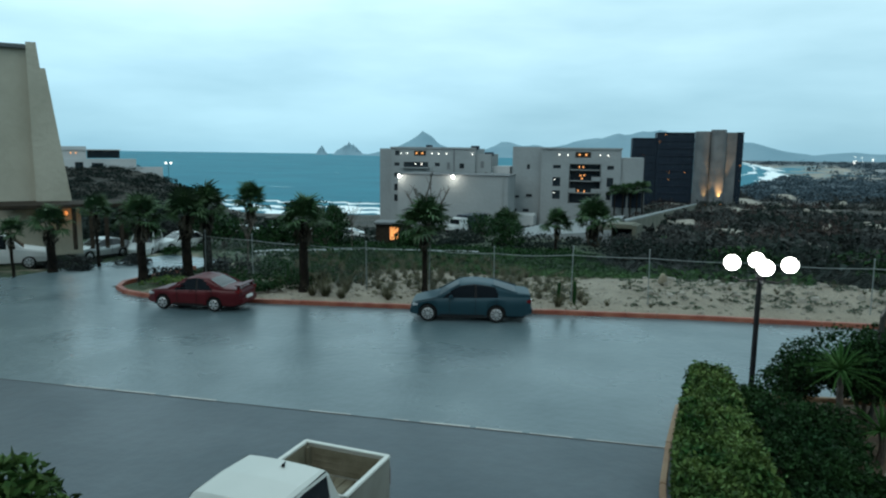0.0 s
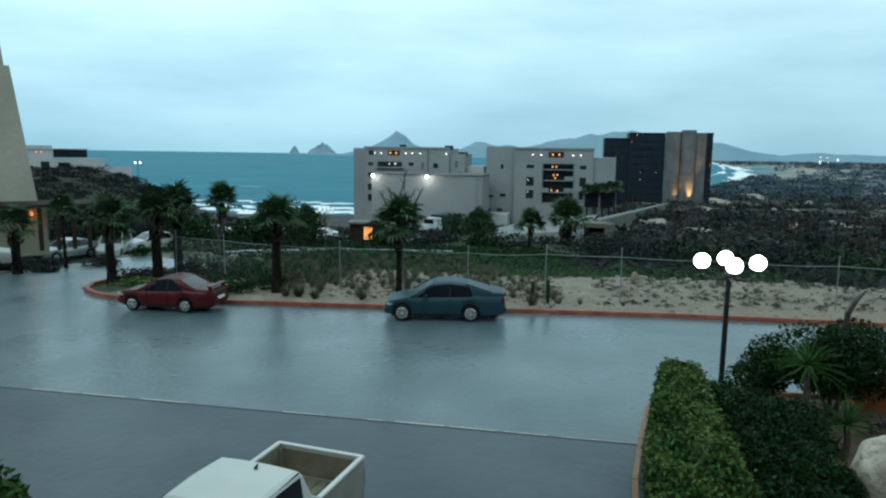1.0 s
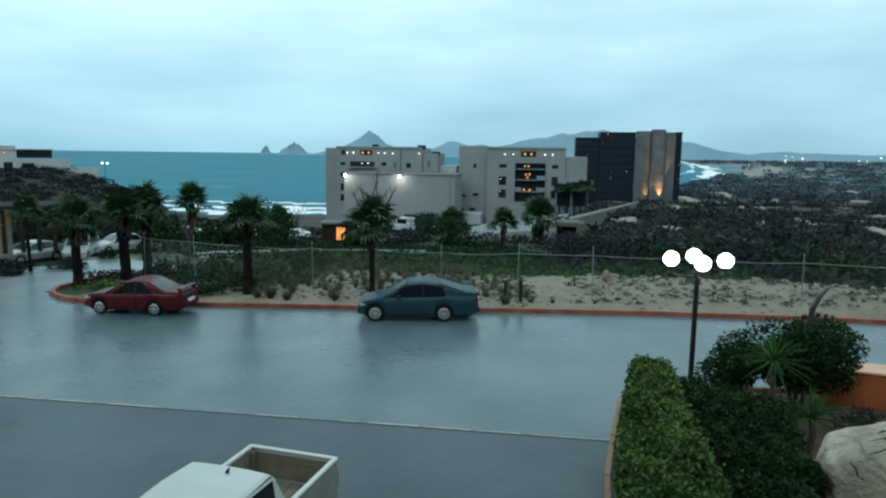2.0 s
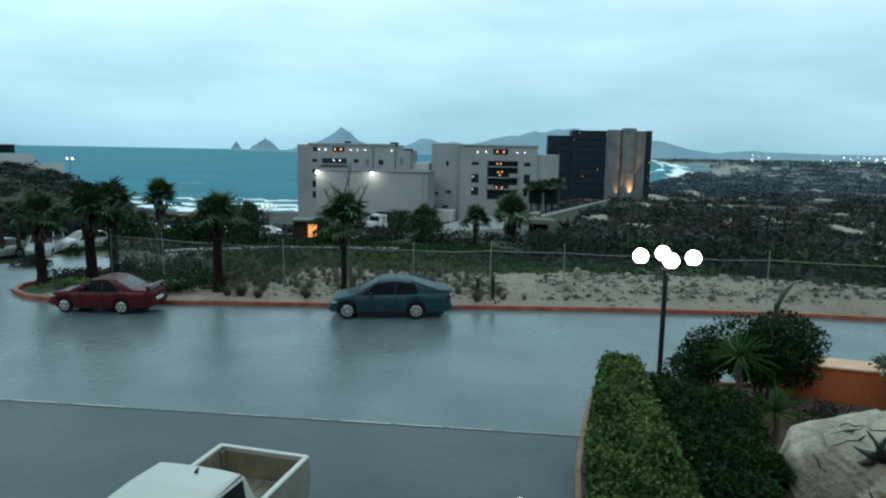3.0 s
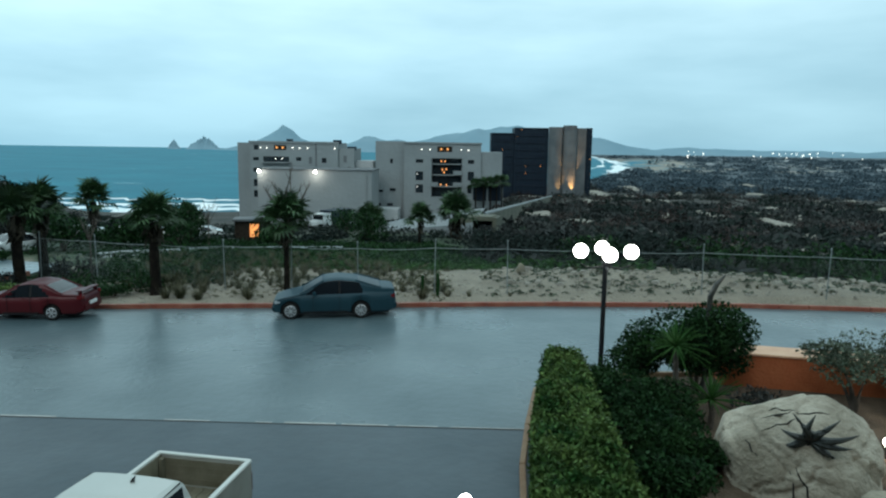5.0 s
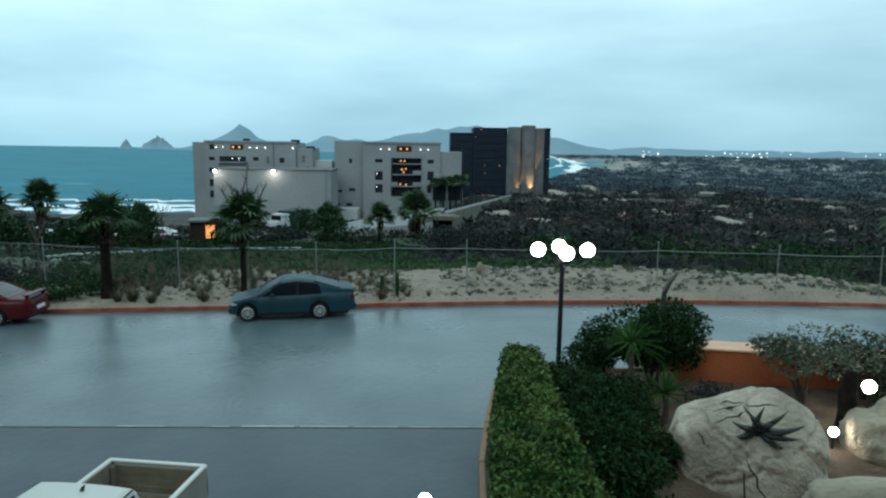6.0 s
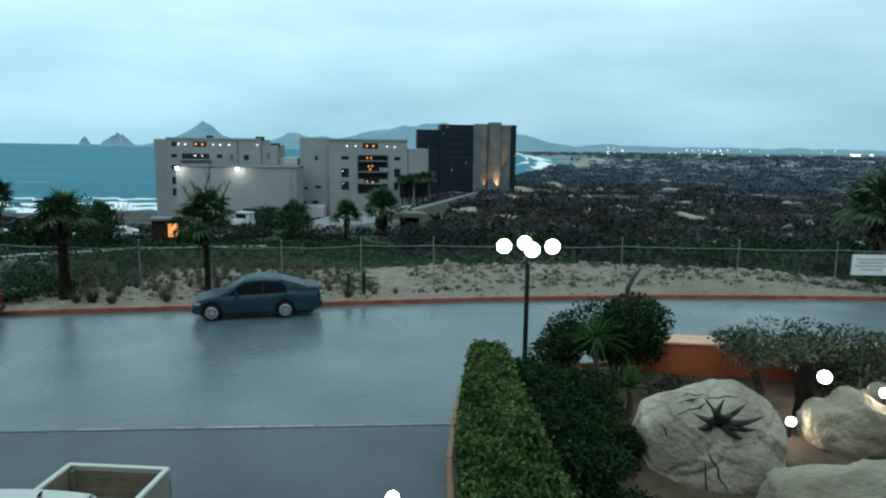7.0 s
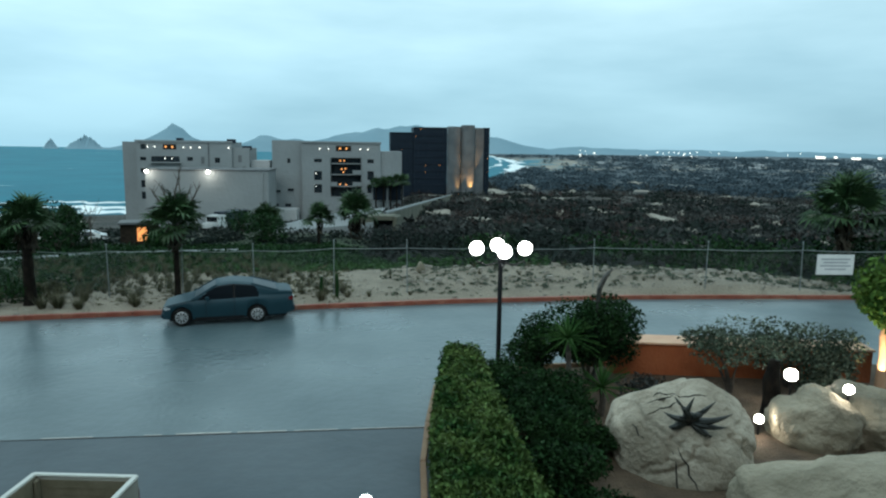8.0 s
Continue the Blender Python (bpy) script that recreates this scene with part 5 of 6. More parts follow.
# bare branching tree behind the dark palm
bare = thing("bare_tree", Matrix.Translation((-7.65, 29.6, gz(-7.6, 29.6))), "leafless grey tree behind the dark palm", "tree")
rb = random.Random(12)
part("trunk", tube([(0, 0, -0.1), (0.04, 0, 1.5), (0.0, 0, 3.2)], [0.09, 0.075, 0.055], 8), "bark", bare)
for k in range(9):
    a, l0 = k * 0.7, rb.uniform(1.8, 2.9)
    p0 = Vector((0, 0, rb.uniform(2.4, 3.2)))
    p1 = p0 + Vector((math.cos(a) * 0.5, math.sin(a) * 0.3, 0.75)) * l0 * 0.5
    p2 = p1 + Vector((math.cos(a + 0.4) * 0.45, math.sin(a) * 0.3, 0.7)) * l0 * 0.55
    lim = part("limb", tube([p0, p1, p2], [0.045, 0.03, 0.010], 6), "bark", bare)
    for j in range(4):
        q = p1.lerp(p2, 0.25 * j)
        part("twig", tube([q, q + Vector((rb.uniform(-0.3, 0.3), rb.uniform(-0.2, 0.2), rb.uniform(0.15, 0.5)))], [0.016, 0.006], 5), "bark", lim)

copy_thing(bare, Matrix.Translation((-19.6, 52.0, float(land(-19.6, 52.0)))) @ Matrix.Rotation(1.1, 4, "Z") @ Matrix.Scale(0.72, 4))["label"] = "leafless grey tree below the fence"
copy_thing(bare, Matrix.Translation((-17.0, 30.6, gz(-17.0, 30.6))) @ Matrix.Rotation(2.3, 4, "Z") @ Matrix.Scale(0.62, 4))["label"] = "small leafless tree between the palms"
fan_palm(24.6, 32.2, gz(24.6, 32.2), 3.7, 2.3, 0.2, "broad drooping fan palm beyond the end of the fence", 40, 81, squash=1.1)

# hedge along the planting bed
hedge = thing("hedge", Matrix.Identity(4), "clipped green hedge with scattered pale leaves", "hedge")
g = np.random.default_rng(5)


def hedge_right(y):
    return np.interp(y, [7, 10.5, 12.5, 14.5, 17.2], [3.1, 3.05, 3.05, 3.1, 3.2])


def hedge_leaf_points(n):
    y = g.uniform(7.0, 17.25, n)
    s = g.uniform(0, 1, n)
    x0_ = np.interp(y, [7, 13, 15, 17.2], [1.1, 1.56, 1.86, 2.3])
    x1_ = hedge_right(y) - 0.2 * smooth01(y, 16.2, 17.3)
    lump = 0.16 * waves(y * 1.0, s * 6, 0.55) + 0.13 * waves(y + 3, s * 9, 0.24) + 0.10 * smooth01(y, 15.6, 16.6)
    kind = g.uniform(0, 1, n)
    u_ = g.uniform(0, 1, n)
    x = np.where(kind < 0.58, x0_ + (x1_ - x0_) * u_, np.where(kind < 0.8, x0_ + 0.04 + 0.12 * lump, x1_ - 0.04 + lump * 0.3))
    topz = 1.12 + lump - 0.14 * smooth01(np.abs(x - (x0_ + x1_) / 2) / (x1_ - x0_), 0.38, 0.5) - 0.1 * smooth01(y, 16.6, 17.3)
    z = np.where(kind < 0.58, topz, 0.04 + (topz - 0.04) * u_)
    back = g.uniform(0, 1, n) < 0.08
    x = np.where(back, 2.3 + 0.7 * u_, x)
    y = np.where(back, 17.2 + 0.08 * lump, y)
    z = np.where(back, topz * g.uniform(0, 1, n), z)
    return np.stack([x, y, z], 1) + g.normal(size=(n, 3)) * 0.035


v, f = leaves(g, hedge_leaf_points(52000), 0.056)
raw("leaves", v.tolist(), f.tolist(), "hedge", hedge)["kind"] = "stuff"
# dark green boxes fill the hedge behind its shell of leaves
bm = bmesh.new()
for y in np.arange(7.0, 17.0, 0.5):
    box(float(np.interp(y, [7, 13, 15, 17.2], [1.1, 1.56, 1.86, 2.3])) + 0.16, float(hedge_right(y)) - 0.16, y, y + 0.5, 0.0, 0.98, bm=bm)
part("core_fill", bm, "hedgecore", hedge)

# planting bed with its ochre edge
tagged(raw("planting_bed", [(1.0, 4, 0.05), (22, 4, 0.05), (22, 17.0, 0.05), (12.5, 19.2, 0.05), (4.6, 18.7, 0.05), (2.25, 17.4, 0.05), (1.55, 13, 0.05)], [(0, 1, 2, 3, 4, 5, 6)], "soil"), "bare brown soil of the planting bed", "soil", kind="structure")
bed_edge = thing("bed_edging", Matrix.Identity(4), "ochre concrete edging of the planting bed", "kerb", kind="structure")
for (ax, ay), (bx, by) in (((0.86, 4), (1.44, 13)), ((1.44, 13), (1.72, 15.0)), ((1.72, 15.0), (2.16, 17.45)), ((2.16, 17.45), (4.5, 18.8)), ((4.5, 18.8), (8.0, 19.1))):
    d = Vector((bx - ax, by - ay, 0))
    e_ob = part("edging", box(0, d.length - 0.01, 0, 0.12, -0.05, 0.14, 0.015), "kerbside", bed_edge)
    e_ob.matrix_basis = Matrix.Translation((ax, ay, 0)) @ Matrix.Rotation(math.atan2(d.y, d.x), 4, "Z")

# shrubs in the bed
bush("shrub", 4.45, 15.1, 0.04, 1.05, 1.05, "leaf", "dark green dense shrub behind the hedge", 9000, 0.05, 21)
bush("shrub", 3.95, 11.5, 0.04, 0.85, 0.85, "leaf", "low dark shrub behind the hedge", 6000, 0.05, 31)
bush("shrub", 3.9, 10.0, 0.04, 0.8, 0.7, "leaf", "low dark shrub behind the hedge", 5000, 0.05, 32)
bush("shrub", 4.0, 13.6, 0.04, 0.9, 0.95, "leaf", "dark shrub behind the hedge", 6500, 0.05, 33)
bush("shrub", 4.7, 12.9, 0.04, 0.75, 0.6, "leaf", "low dark shrub behind the hedge", 6000, 0.05, 22)
bush("shrub", 3.9, 16.9, 0.04, 0.8, 1.25, "leaf", "dark shrub at the foot of the lamp post", 4500, 0.05, 23)
bush("tree", 6.35, 17.6, 0.04, 1.12, 1.75, "leaf", "round dark evergreen small tree", 16000, 0.055, 24, "tree", 0.55, 10)
bush("tree", 4.75, 17.5, 0.04, 0.6, 1.35, "leaf", "feathery dark green small tree", 4500, 0.05, 26, "tree", 0.45, 8)
bush("shrub", 9.9, 16.5, 0.05, 1.2, 0.9, "greyshrub", "sparse grey-green shrub spreading over the terracotta wall", 2600, 0.055, 27, trunk=0.95)
bush("shrub", 11.7, 16.8, 0.05, 1.05, 1.35, "greyshrub", "sparse grey-green shrub among floodlights", 3600, 0.055, 28, trunk=0.4)
bush("shrub", 12.35, 15.9, 0.05, 0.75, 1.7, "greyshrub", "sparse grey-green shrub beside the lit tree", 4200, 0.055, 29)
bush("shrub", 7.3, 16.0, 0.05, 0.6, 0.6, "scrub", "low grey shrub behind the boulder", 500, 0.07, 30)


def yucca(x, y, z, h, r, label, n=60, seed=3, mat="yucca", width=0.05, low=-25, high=80, bend=0.0):
    rng = random.Random(seed)
    ob = thing("yucca", Matrix.Translation((x, y, z)), label, "yucca", "yuccas")
    part("stem", tube([(0, 0, -0.1), (0.05, 0, h * 0.5), (0, 0, h)], [0.09, 0.075, 0.06], 8), "bark", ob)
    for i in range(n):
        a, el = i * 2.4, radians(rng.uniform(low, high))
        bm = bmesh.new()
        ln = r * (rng.uniform(0.75, 1.1) if mat != "agave" else rng.uniform(0.55, 1.15))
        sec = []
        bw = rng.uniform(-bend, bend)
        for k in range(5):
            t = k / 4
            c = Vector((math.cos(el) * ln * t, bw * t * t, h + math.sin(el) * ln * t - 0.18 * ln * t * t))
            w = width * (1 - t) ** 0.6 * 0.5 + 0.002
            sec.append([bm.verts.new(c + Vector((0, -w, 0.012))), bm.verts.new(c - Vector((0, 0, 0.008))), bm.verts.new(c + Vector((0, w, 0.012)))])
        for s0, s1 in zip(sec, sec[1:]):
            bm.faces.new((s0[0], s0[1], s1[1], s1[0])); bm.faces.new((s0[1], s0[2], s1[2], s1[1]))
        lf = part("leaf", bm, mat, ob)
        lf.matrix_basis = Matrix.Rotation(a, 4, "Z")
    return ob


yucca(5.2, 15.9, 0.05, 1.75, 0.85, "tall green yucca with spreading leaves", 64, 3)
yucca(5.85, 15.2, 0.05, 0.7, 0.85, "low bright yucca with upright leaves", 56, 4)
stalk = thing("flower_stalk", Matrix.Translation((6.3, 17.0, 0.05)), "dark curved stalk rising from the tree", "plant")
part("stem", tube([(0, 0, 0), (0.0, 0, 2.2), (0.03, 0, 2.75), (0.16, 0, 3.05), (0.36, 0, 3.28)], [0.04, 0.05, 0.075, 0.07, 0.02], 8), "agave", stalk)

_rf = random.Random(17)
FACETS = []
for _ in range(22):
    _v = Vector((_rf.gauss(0, 1), _rf.gauss(0, 1), _rf.gauss(0.15, 0.8))).normalized()
    FACETS.append((_v, _rf.uniform(0.80, 0.95)))


def slabs(p, o, cells):
    """Relief of a split granite boulder: broad facets, thin sheets flaking off the upper part, a few steps."""
    q = p * (1.0 + 0.16 * noise.noise(p * 1.1 + o))
    for n_, c_ in FACETS:
        over = q.dot(n_) - c_
        if over > 0:
            q -= n_ * over * 0.85
    sheet_ = noise.noise(Vector((p.x * 1.6, p.y * 1.6, p.z * 4 + p.x * 1.5)) + o)
    flake = 0.05 * (1 if sheet_ > 0.08 else 0) * float(smooth01(p.z, 0.1, 0.5)) + 0.03 * (1 if noise.noise(cells[0] * 2.3) > 0 else 0)
    return q.length - 1 + flake + noise.noise(p * 4 + o) * 0.02 + noise.noise(p * 11 + o) * 0.010


def boulder(x, y, z, sx, sy, sz, rot, seed, label, sub=5, group="boulders", cracked=0.5):
    ob = thing("boulder", Matrix.Translation((x, y, z)) @ Matrix.Rotation(rot, 4, "Z"), label, "boulder", group)
    bm = bmesh.new()
    bmesh.ops.create_icosphere(bm, subdivisions=sub, radius=1)
    o = Vector((seed * 3.1, seed * 1.7, 0))
    for vv in bm.verts:
        p = vv.co.copy()
        n_ = noise.noise(p * 1.1 + o) * 0.24 + noise.noise(p * 2.7 + o) * 0.09 + noise.noise(p * 7 + o) * 0.022
        step = noise.noise(Vector((p.x * 1.5, p.y * 1.5, p.z * 6)) + o)
        n_ += 0.045 * (1 if step > 0.12 else 0)
        w = noise.noise_vector(p * 2.0 + o) * 0.22
        f_, cells = noise.voronoi(p * 1.25 + o + w)
        n_ -= cracked * (0.075 * math.exp(-((f_[1] - f_[0]) / 0.045) ** 2) + 0.03 * math.exp(-((f_[1] - f_[0]) / 0.2) ** 2))
        if cracked >= 1:
            n_ = slabs(p, o, cells) - 0.05 * math.exp(-((f_[1] - f_[0]) / 0.022) ** 2)
        q = p * (1 + n_)
        q.z = q.z if q.z > -0.3 else -0.3 + (q.z + 0.3) * 0.3
        vv.co = Vector((q.x * sx, q.y * sy, (q.z + 0.25) * sz))
    part("stone", bm, "rock" if cracked >= 1 else "tanrock", ob, smooth=True)
    return ob


big = boulder(6.74, 12.98, -0.14, 1.55, 1.45, 1.42, radians(-27), 2, "big pale weathered granite boulder with cracks", 6, cracked=1.0)
boulder(9.2, 9.3, -0.1, 2.75, 1.7, 1.32, radians(-14), 5, "broad smooth tan boulder")
boulder(10.3, 13.6, -0.1, 1.0, 0.9, 1.0, 0.4, 8, "tan boulder under the floodlights")
boulder(11.6, 13.9, -0.1, 1.3, 1.1, 1.0, 0.9, 11, "tan boulder beside the lit tree")



def rock_point(d, o, sx, sy, sz):
    """A place on a boulder's surface, as boulder() shapes it, in the boulder's own axes."""
    p = Vector(d).normalized()
    n_ = slabs(p, o, noise.voronoi(p * 1.25 + o + noise.noise_vector(p * 2.0 + o) * 0.22)[1])
    q = p * (1 + n_)
    return Vector((q.x * sx, q.y * sy, (q.z + 0.25) * sz))


# dark cracks over the big boulder: walks on its surface
BO = Vector((2 * 3.1, 2 * 1.7, 0))
rc = random.Random(8)
for az0, el0, daz, del_, n_ in ((-0.85, 0.95, 0.10, 0.03, 8), (-0.75, 0.62, 0.08, -0.05, 6), (0.02, 0.42, 0.04, -0.09, 8), (-0.2, 1.2, 0.2, -0.02, 7), (-1.0, 1.12, 0.14, 0.01, 8), (-0.55, 0.75, 0.09, 0.05, 7), (-0.05, 0.35, 0.05, -0.13, 7)):
    pts, a, e_ = [], az0, el0
    for k in range(n_):
        d = Vector((math.sin(a) * math.cos(e_), -math.cos(a) * math.cos(e_), math.sin(e_)))
        pts.append(rock_point(d, BO, 1.55, 1.45, 1.42))
        a += daz + rc.uniform(-0.045, 0.045)
        e_ += del_ + rc.uniform(-0.045, 0.045)
    part("crack", tube(pts, [0.006 + 0.014 * math.sin(math.pi * k / (n_ - 1)) for k in range(n_)], 6), "crack", big, "dark crack in the stone")

d = Vector((0.13, -0.70, 0.78))
ag = thing("agave", big.matrix_world @ Matrix.Translation(rock_point(d, BO, 1.55, 1.45, 1.42)) @ Matrix.Rotation(radians(38), 4, "X"), "dark thick-leaved agave growing from the boulder", "agave")
part("stem", tube([(0, 0.1, -0.12), (0, 0, 0.02), (0, -0.02, 0.08)], [0.12, 0.11, 0.05], 9), "agave", ag)
ra = random.Random(6)
for deg, ln in ((160, 0.50), (118, 0.62), (84, 0.60), (52, 0.72), (24, 0.82), (2, 0.68), (-28, 0.50), (-150, 0.34), (200, 0.42)):
    a, bow = radians(deg), ra.uniform(0.05, 0.13) * (1 if deg < 100 else -1)
    u, s_ = Vector((math.cos(a), 0.35 * math.sin(a), math.sin(a))), Vector((-math.sin(a), 0, math.cos(a)))
    pts = [u * ln * k / 6 + s_ * bow * math.sin(math.pi * k / 6) + Vector((0, -0.22 * math.sin(math.pi * (0.08 + 0.72 * k / 6)), 0.03)) for k in range(7)]
    part("leaf", tube(pts, [0.06, 0.075, 0.075, 0.065, 0.05, 0.03, 0.004], 7), "agave", ag)


# ---- wall, lamps, fence, sign ----
tw = thing("terracotta_wall", Matrix.Translation((6.9, 18.35, 0)) @ Matrix.Rotation(radians(-11), 4, "Z"), "low terracotta rendered wall with a pale top", "wall", kind="structure")
part("face", box(0.3, 7.5, 0, 0.8, -0.1, 0.94, 0.02), "terracotta", tw)
part("coping", box(0.25, 7.55, -0.05, 0.85, 0.94, 1.0, 0.015), "coping", tw)

lp = thing("street_lamp", Matrix.Translation((3.78, 17.5, 0.0)), "black post lamp with four lit white globes", "lamp")
part("base", tube([(0, 0, 0), (0, 0, 0.25), (0, 0, 0.3)], [0.13, 0.13, 0.07], 14), "pole", lp)
part("post", tube([(0, 0, 0.25), (0, 0, 3.45)], [0.068, 0.06], 14), "pole", lp)
part("cap", ball(0, 0, 3.47, 0.085, 2), "pole", lp)
for k in range(4):
    a = radians(-2 + 90 * k)
    d = Vector((math.cos(a), math.sin(a), 0))
    rr = 0.64 if k % 2 == 0 else 0.6
    arm = part("arm", tube([Vector((0, 0, 3.42)), d * rr * 0.6 + Vector((0, 0, 3.36)), d * rr + Vector((0, 0, 3.46)), d * rr + Vector((0, 0, 3.6))], 0.022, 8), "pole", lp)
    part("cup", tube([d * rr + Vector((0, 0, 3.58)), d * rr + Vector((0, 0, 3.64))], [0.05, 0.09], 12), "pole", arm)
    part("globe", ball(d.x * rr, d.y * rr, 3.80, 0.188, 3), "bulb", arm, "lit white globe", smooth=True)


def floodlight(x, y, z, energy, r=0.15):
    ob = thing("floodlight", look((x, y, z), (0.2, 0, 6.4)), "lit garden floodlight on a short stake", "light", "floodlights")
    part("housing", tube([(0, 0, 0.22), (0, 0, 0.02), (0, 0, -0.03)], [r * 0.55, r * 1.05, r * 1.12], 16), "black", ob)
    part("lens", tube([(0, 0, -0.005), (0, 0, -0.036)], r, 16), "spot", ob, "glowing lens")
    gap = z - 0.03
    st = part("stake", tube([(0, 0, 0), (0, 0, -gap)], 0.03, 8), "black", ob)
    st.matrix_basis = ob.matrix_world.inverted() @ Matrix.Translation((x, y, z))
    lamp = new("floodlight_beam", bpy.data.lights.new("floodlight_beam", "POINT"))
    lamp.data.energy, lamp.data.color, lamp.data.shadow_soft_size = energy, (1.0, 0.93, 0.8), 0.08
    lamp.location = Vector((x, y, z)) + (Vector((0.2, 0, 6.4)) - Vector((x, y, z))).normalized() * 0.15
    return ob


floodlight(9.08, 13.85, 0.42, 14, 0.10)
floodlight(10.9, 15.5, 0.85, 30, 0.155)
floodlight(10.75, 13.27, 1.28, 14, 0.105)
bollard = thing("garden_light", Matrix.Translation((0.23, 10.95, 0.0)), "low lit post light on the dark yard", "light")
part("post", tube([(0, 0, 0), (0, 0, 0.32)], 0.05, 10), "pole", bollard)
part("globe", ball(0, 0, 0.42, 0.12, 2), "bulb", bollard, "lit white globe", smooth=True)
trunk_ob = thing("tree_stump", Matrix.Translation((9.75, 14.5, 0.03)), "dark standing dead trunk among boulders", "tree stump")
part("stem", tube([(0, 0, -0.1), (0.02, 0, 0.6), (-0.03, 0, 1.1), (0.03, 0, 1.55)], [0.24, 0.2, 0.19, 0.12], 12), "trunk", trunk_ob)

lit = thing("lit_tree", Matrix.Translation((13.56, 15.74, 0.05)), "bright green tree with a lit trunk", "tree")
# trunk shares the pale coping tone, so its light is partly colour
part("trunk", tube([(0, 0, -0.1), (0.03, 0, 1.2), (-0.04, 0, 1.7), (0.06, 0, 2.5)], [0.15, 0.12, 0.10, 0.08], 10), "coping", lit, "pale trunk lit from below")
g = np.random.default_rng(40)
p = puff(g, 9000, 1.35, 10, 1.05) + [0.30, -0.2, 2.9]
v, f = leaves(g, p, 0.085)
raw("leaves", v.tolist(), f.tolist(), "bright", lit)["kind"] = "stuff"
for k in range(7):
    q = p[g.integers(0, len(p))]
    part("limb", tube([(0.04, 0, 2.2), (q[0] * 0.5, q[1] * 0.5, 2.3 + (q[2] - 2.3) * 0.5), tuple(q)], [0.06, 0.04, 0.01], 6), "bark", lit)
tl = new("trunk_light", bpy.data.lights.new("trunk_light", "SPOT"))
tl.data.energy, tl.data.color, tl.data.spot_size = 480, (1.0, 0.82, 0.5), radians(70)
tl.matrix_world = look((13.06, 15.09, 0.3), (13.51, 15.74, 2.6))
tf = thing("floodlight", Matrix.Translation((13.01, 14.99, 0.03)), "small ground spotlight under the tree", "light", "floodlights")
part("housing", tube([(0, 0, 0), (0.02, 0.03, 0.2)], [0.06, 0.09], 12), "black", tf)

# fence: posts, top rail, chain-link bays
FENCE = [(-19.2, 30.3), (-16.2, 29.6), (-13.2, 29.0), (-10.2, 28.9), (-7.3, 28.95), (-4.4, 29.0), (-1.1, 29.05), (2.05, 29.1), (6.2, 29.1), (10.34, 29.05), (15.27, 28.4), (19.6, 28.1), (24.5, 27.8), (30, 27.4)]
fence = thing("chain_link_fence", Matrix.Identity(4), "old chain-link fence with grey posts and a sagging top rail", "fence")
for i, (x, y) in enumerate(FENCE):
    z0 = gz(x, y)
    hp = (2.3 if i < 6 else 2.45) - z0
    post = part("post", tube([(0, 0, -0.2), (0.0, 0, hp)], 0.023, 8), "galv", fence)
    post.matrix_basis = Matrix.Translation((x, y, z0)) @ Matrix.Rotation(radians((-1) ** i * 0.7), 4, "Y")
    part("post_cap", ball(0, 0, hp, 0.045, 1), "galv", post)
for i, ((ax, ay), (bx, by)) in enumerate(zip(FENCE, FENCE[1:])):
    za, zb = (2.02 if i < 6 else 2.1), (2.02 if i < 5 else 2.1)
    pts = [(ax + (bx - ax) * t, ay + (by - ay) * t - 0.04, za + (zb - za) * t - 0.045 * math.sin(math.pi * t) * (0.5 + 0.5 * (i % 3))) for t in np.linspace(0, 1, 9)]
    part("top_rail", tube(pts, 0.018, 6), "galv", fence)
    n = int(math.hypot(bx - ax, by - ay) / 0.14)
    vs_, fs_ = [], []
    for s in (1, -1):
        for k in range(-14, n + 14):
            t0, t1 = k / n, (k + 14 * s) / n
            h0, h1 = 0.0, 1.0
            c0_, c1_ = sorted(((0 - t0) / (t1 - t0), (1 - t0) / (t1 - t0)))
            h0, h1 = max(0.0, c0_), min(1.0, c1_)
            if h1 <= h0:
                continue
            q = []
            for hh in (h0, h1):
                t = t0 + (t1 - t0) * hh
                x, y = ax + (bx - ax) * t, ay + (by - ay) * t
                zg = gz(x, y)
                q.append((x, y - 0.03 - 0.004 * s, zg + (1.95 - zg) * hh))
            b0 = len(vs_)
            w = 0.0022
            for (x, y, z) in q:
                vs_ += [(x - w, y, z), (x + w, y - w, z), (x + w, y + w, z)]
            for a in range(3):
                fs_.append((b0 + a, b0 + (a + 1) % 3, b0 + 3 + (a + 1) % 3, b0 + 3 + a))
    raw("wire_mesh", vs_, fs_, "galv", fence)["kind"] = "stuff"

sign = thing("sign_board", Matrix.Translation((21.05, 27.9, 0)) @ Matrix.Rotation(radians(-4), 4, "Z"), "white rectangular notice board wired to the fence", "sign")
part("board", box(-0.84, 0.84, -0.02, 0.02, 1.02, 1.92, 0.008), "signwhite", sign)
part("rim", box(-0.86, 0.86, 0.021, 0.035, 1.0, 1.94, 0.004), "galv", sign)
for k, (w, z) in enumerate(((0.66, 1.72), (0.55, 1.57), (0.70, 1.42), (0.48, 1.27))):
    part("text_bar", box(-w, w, -0.026, -0.0205, z - 0.032, z + 0.032), "signgrey", sign, "unreadable grey line of print")

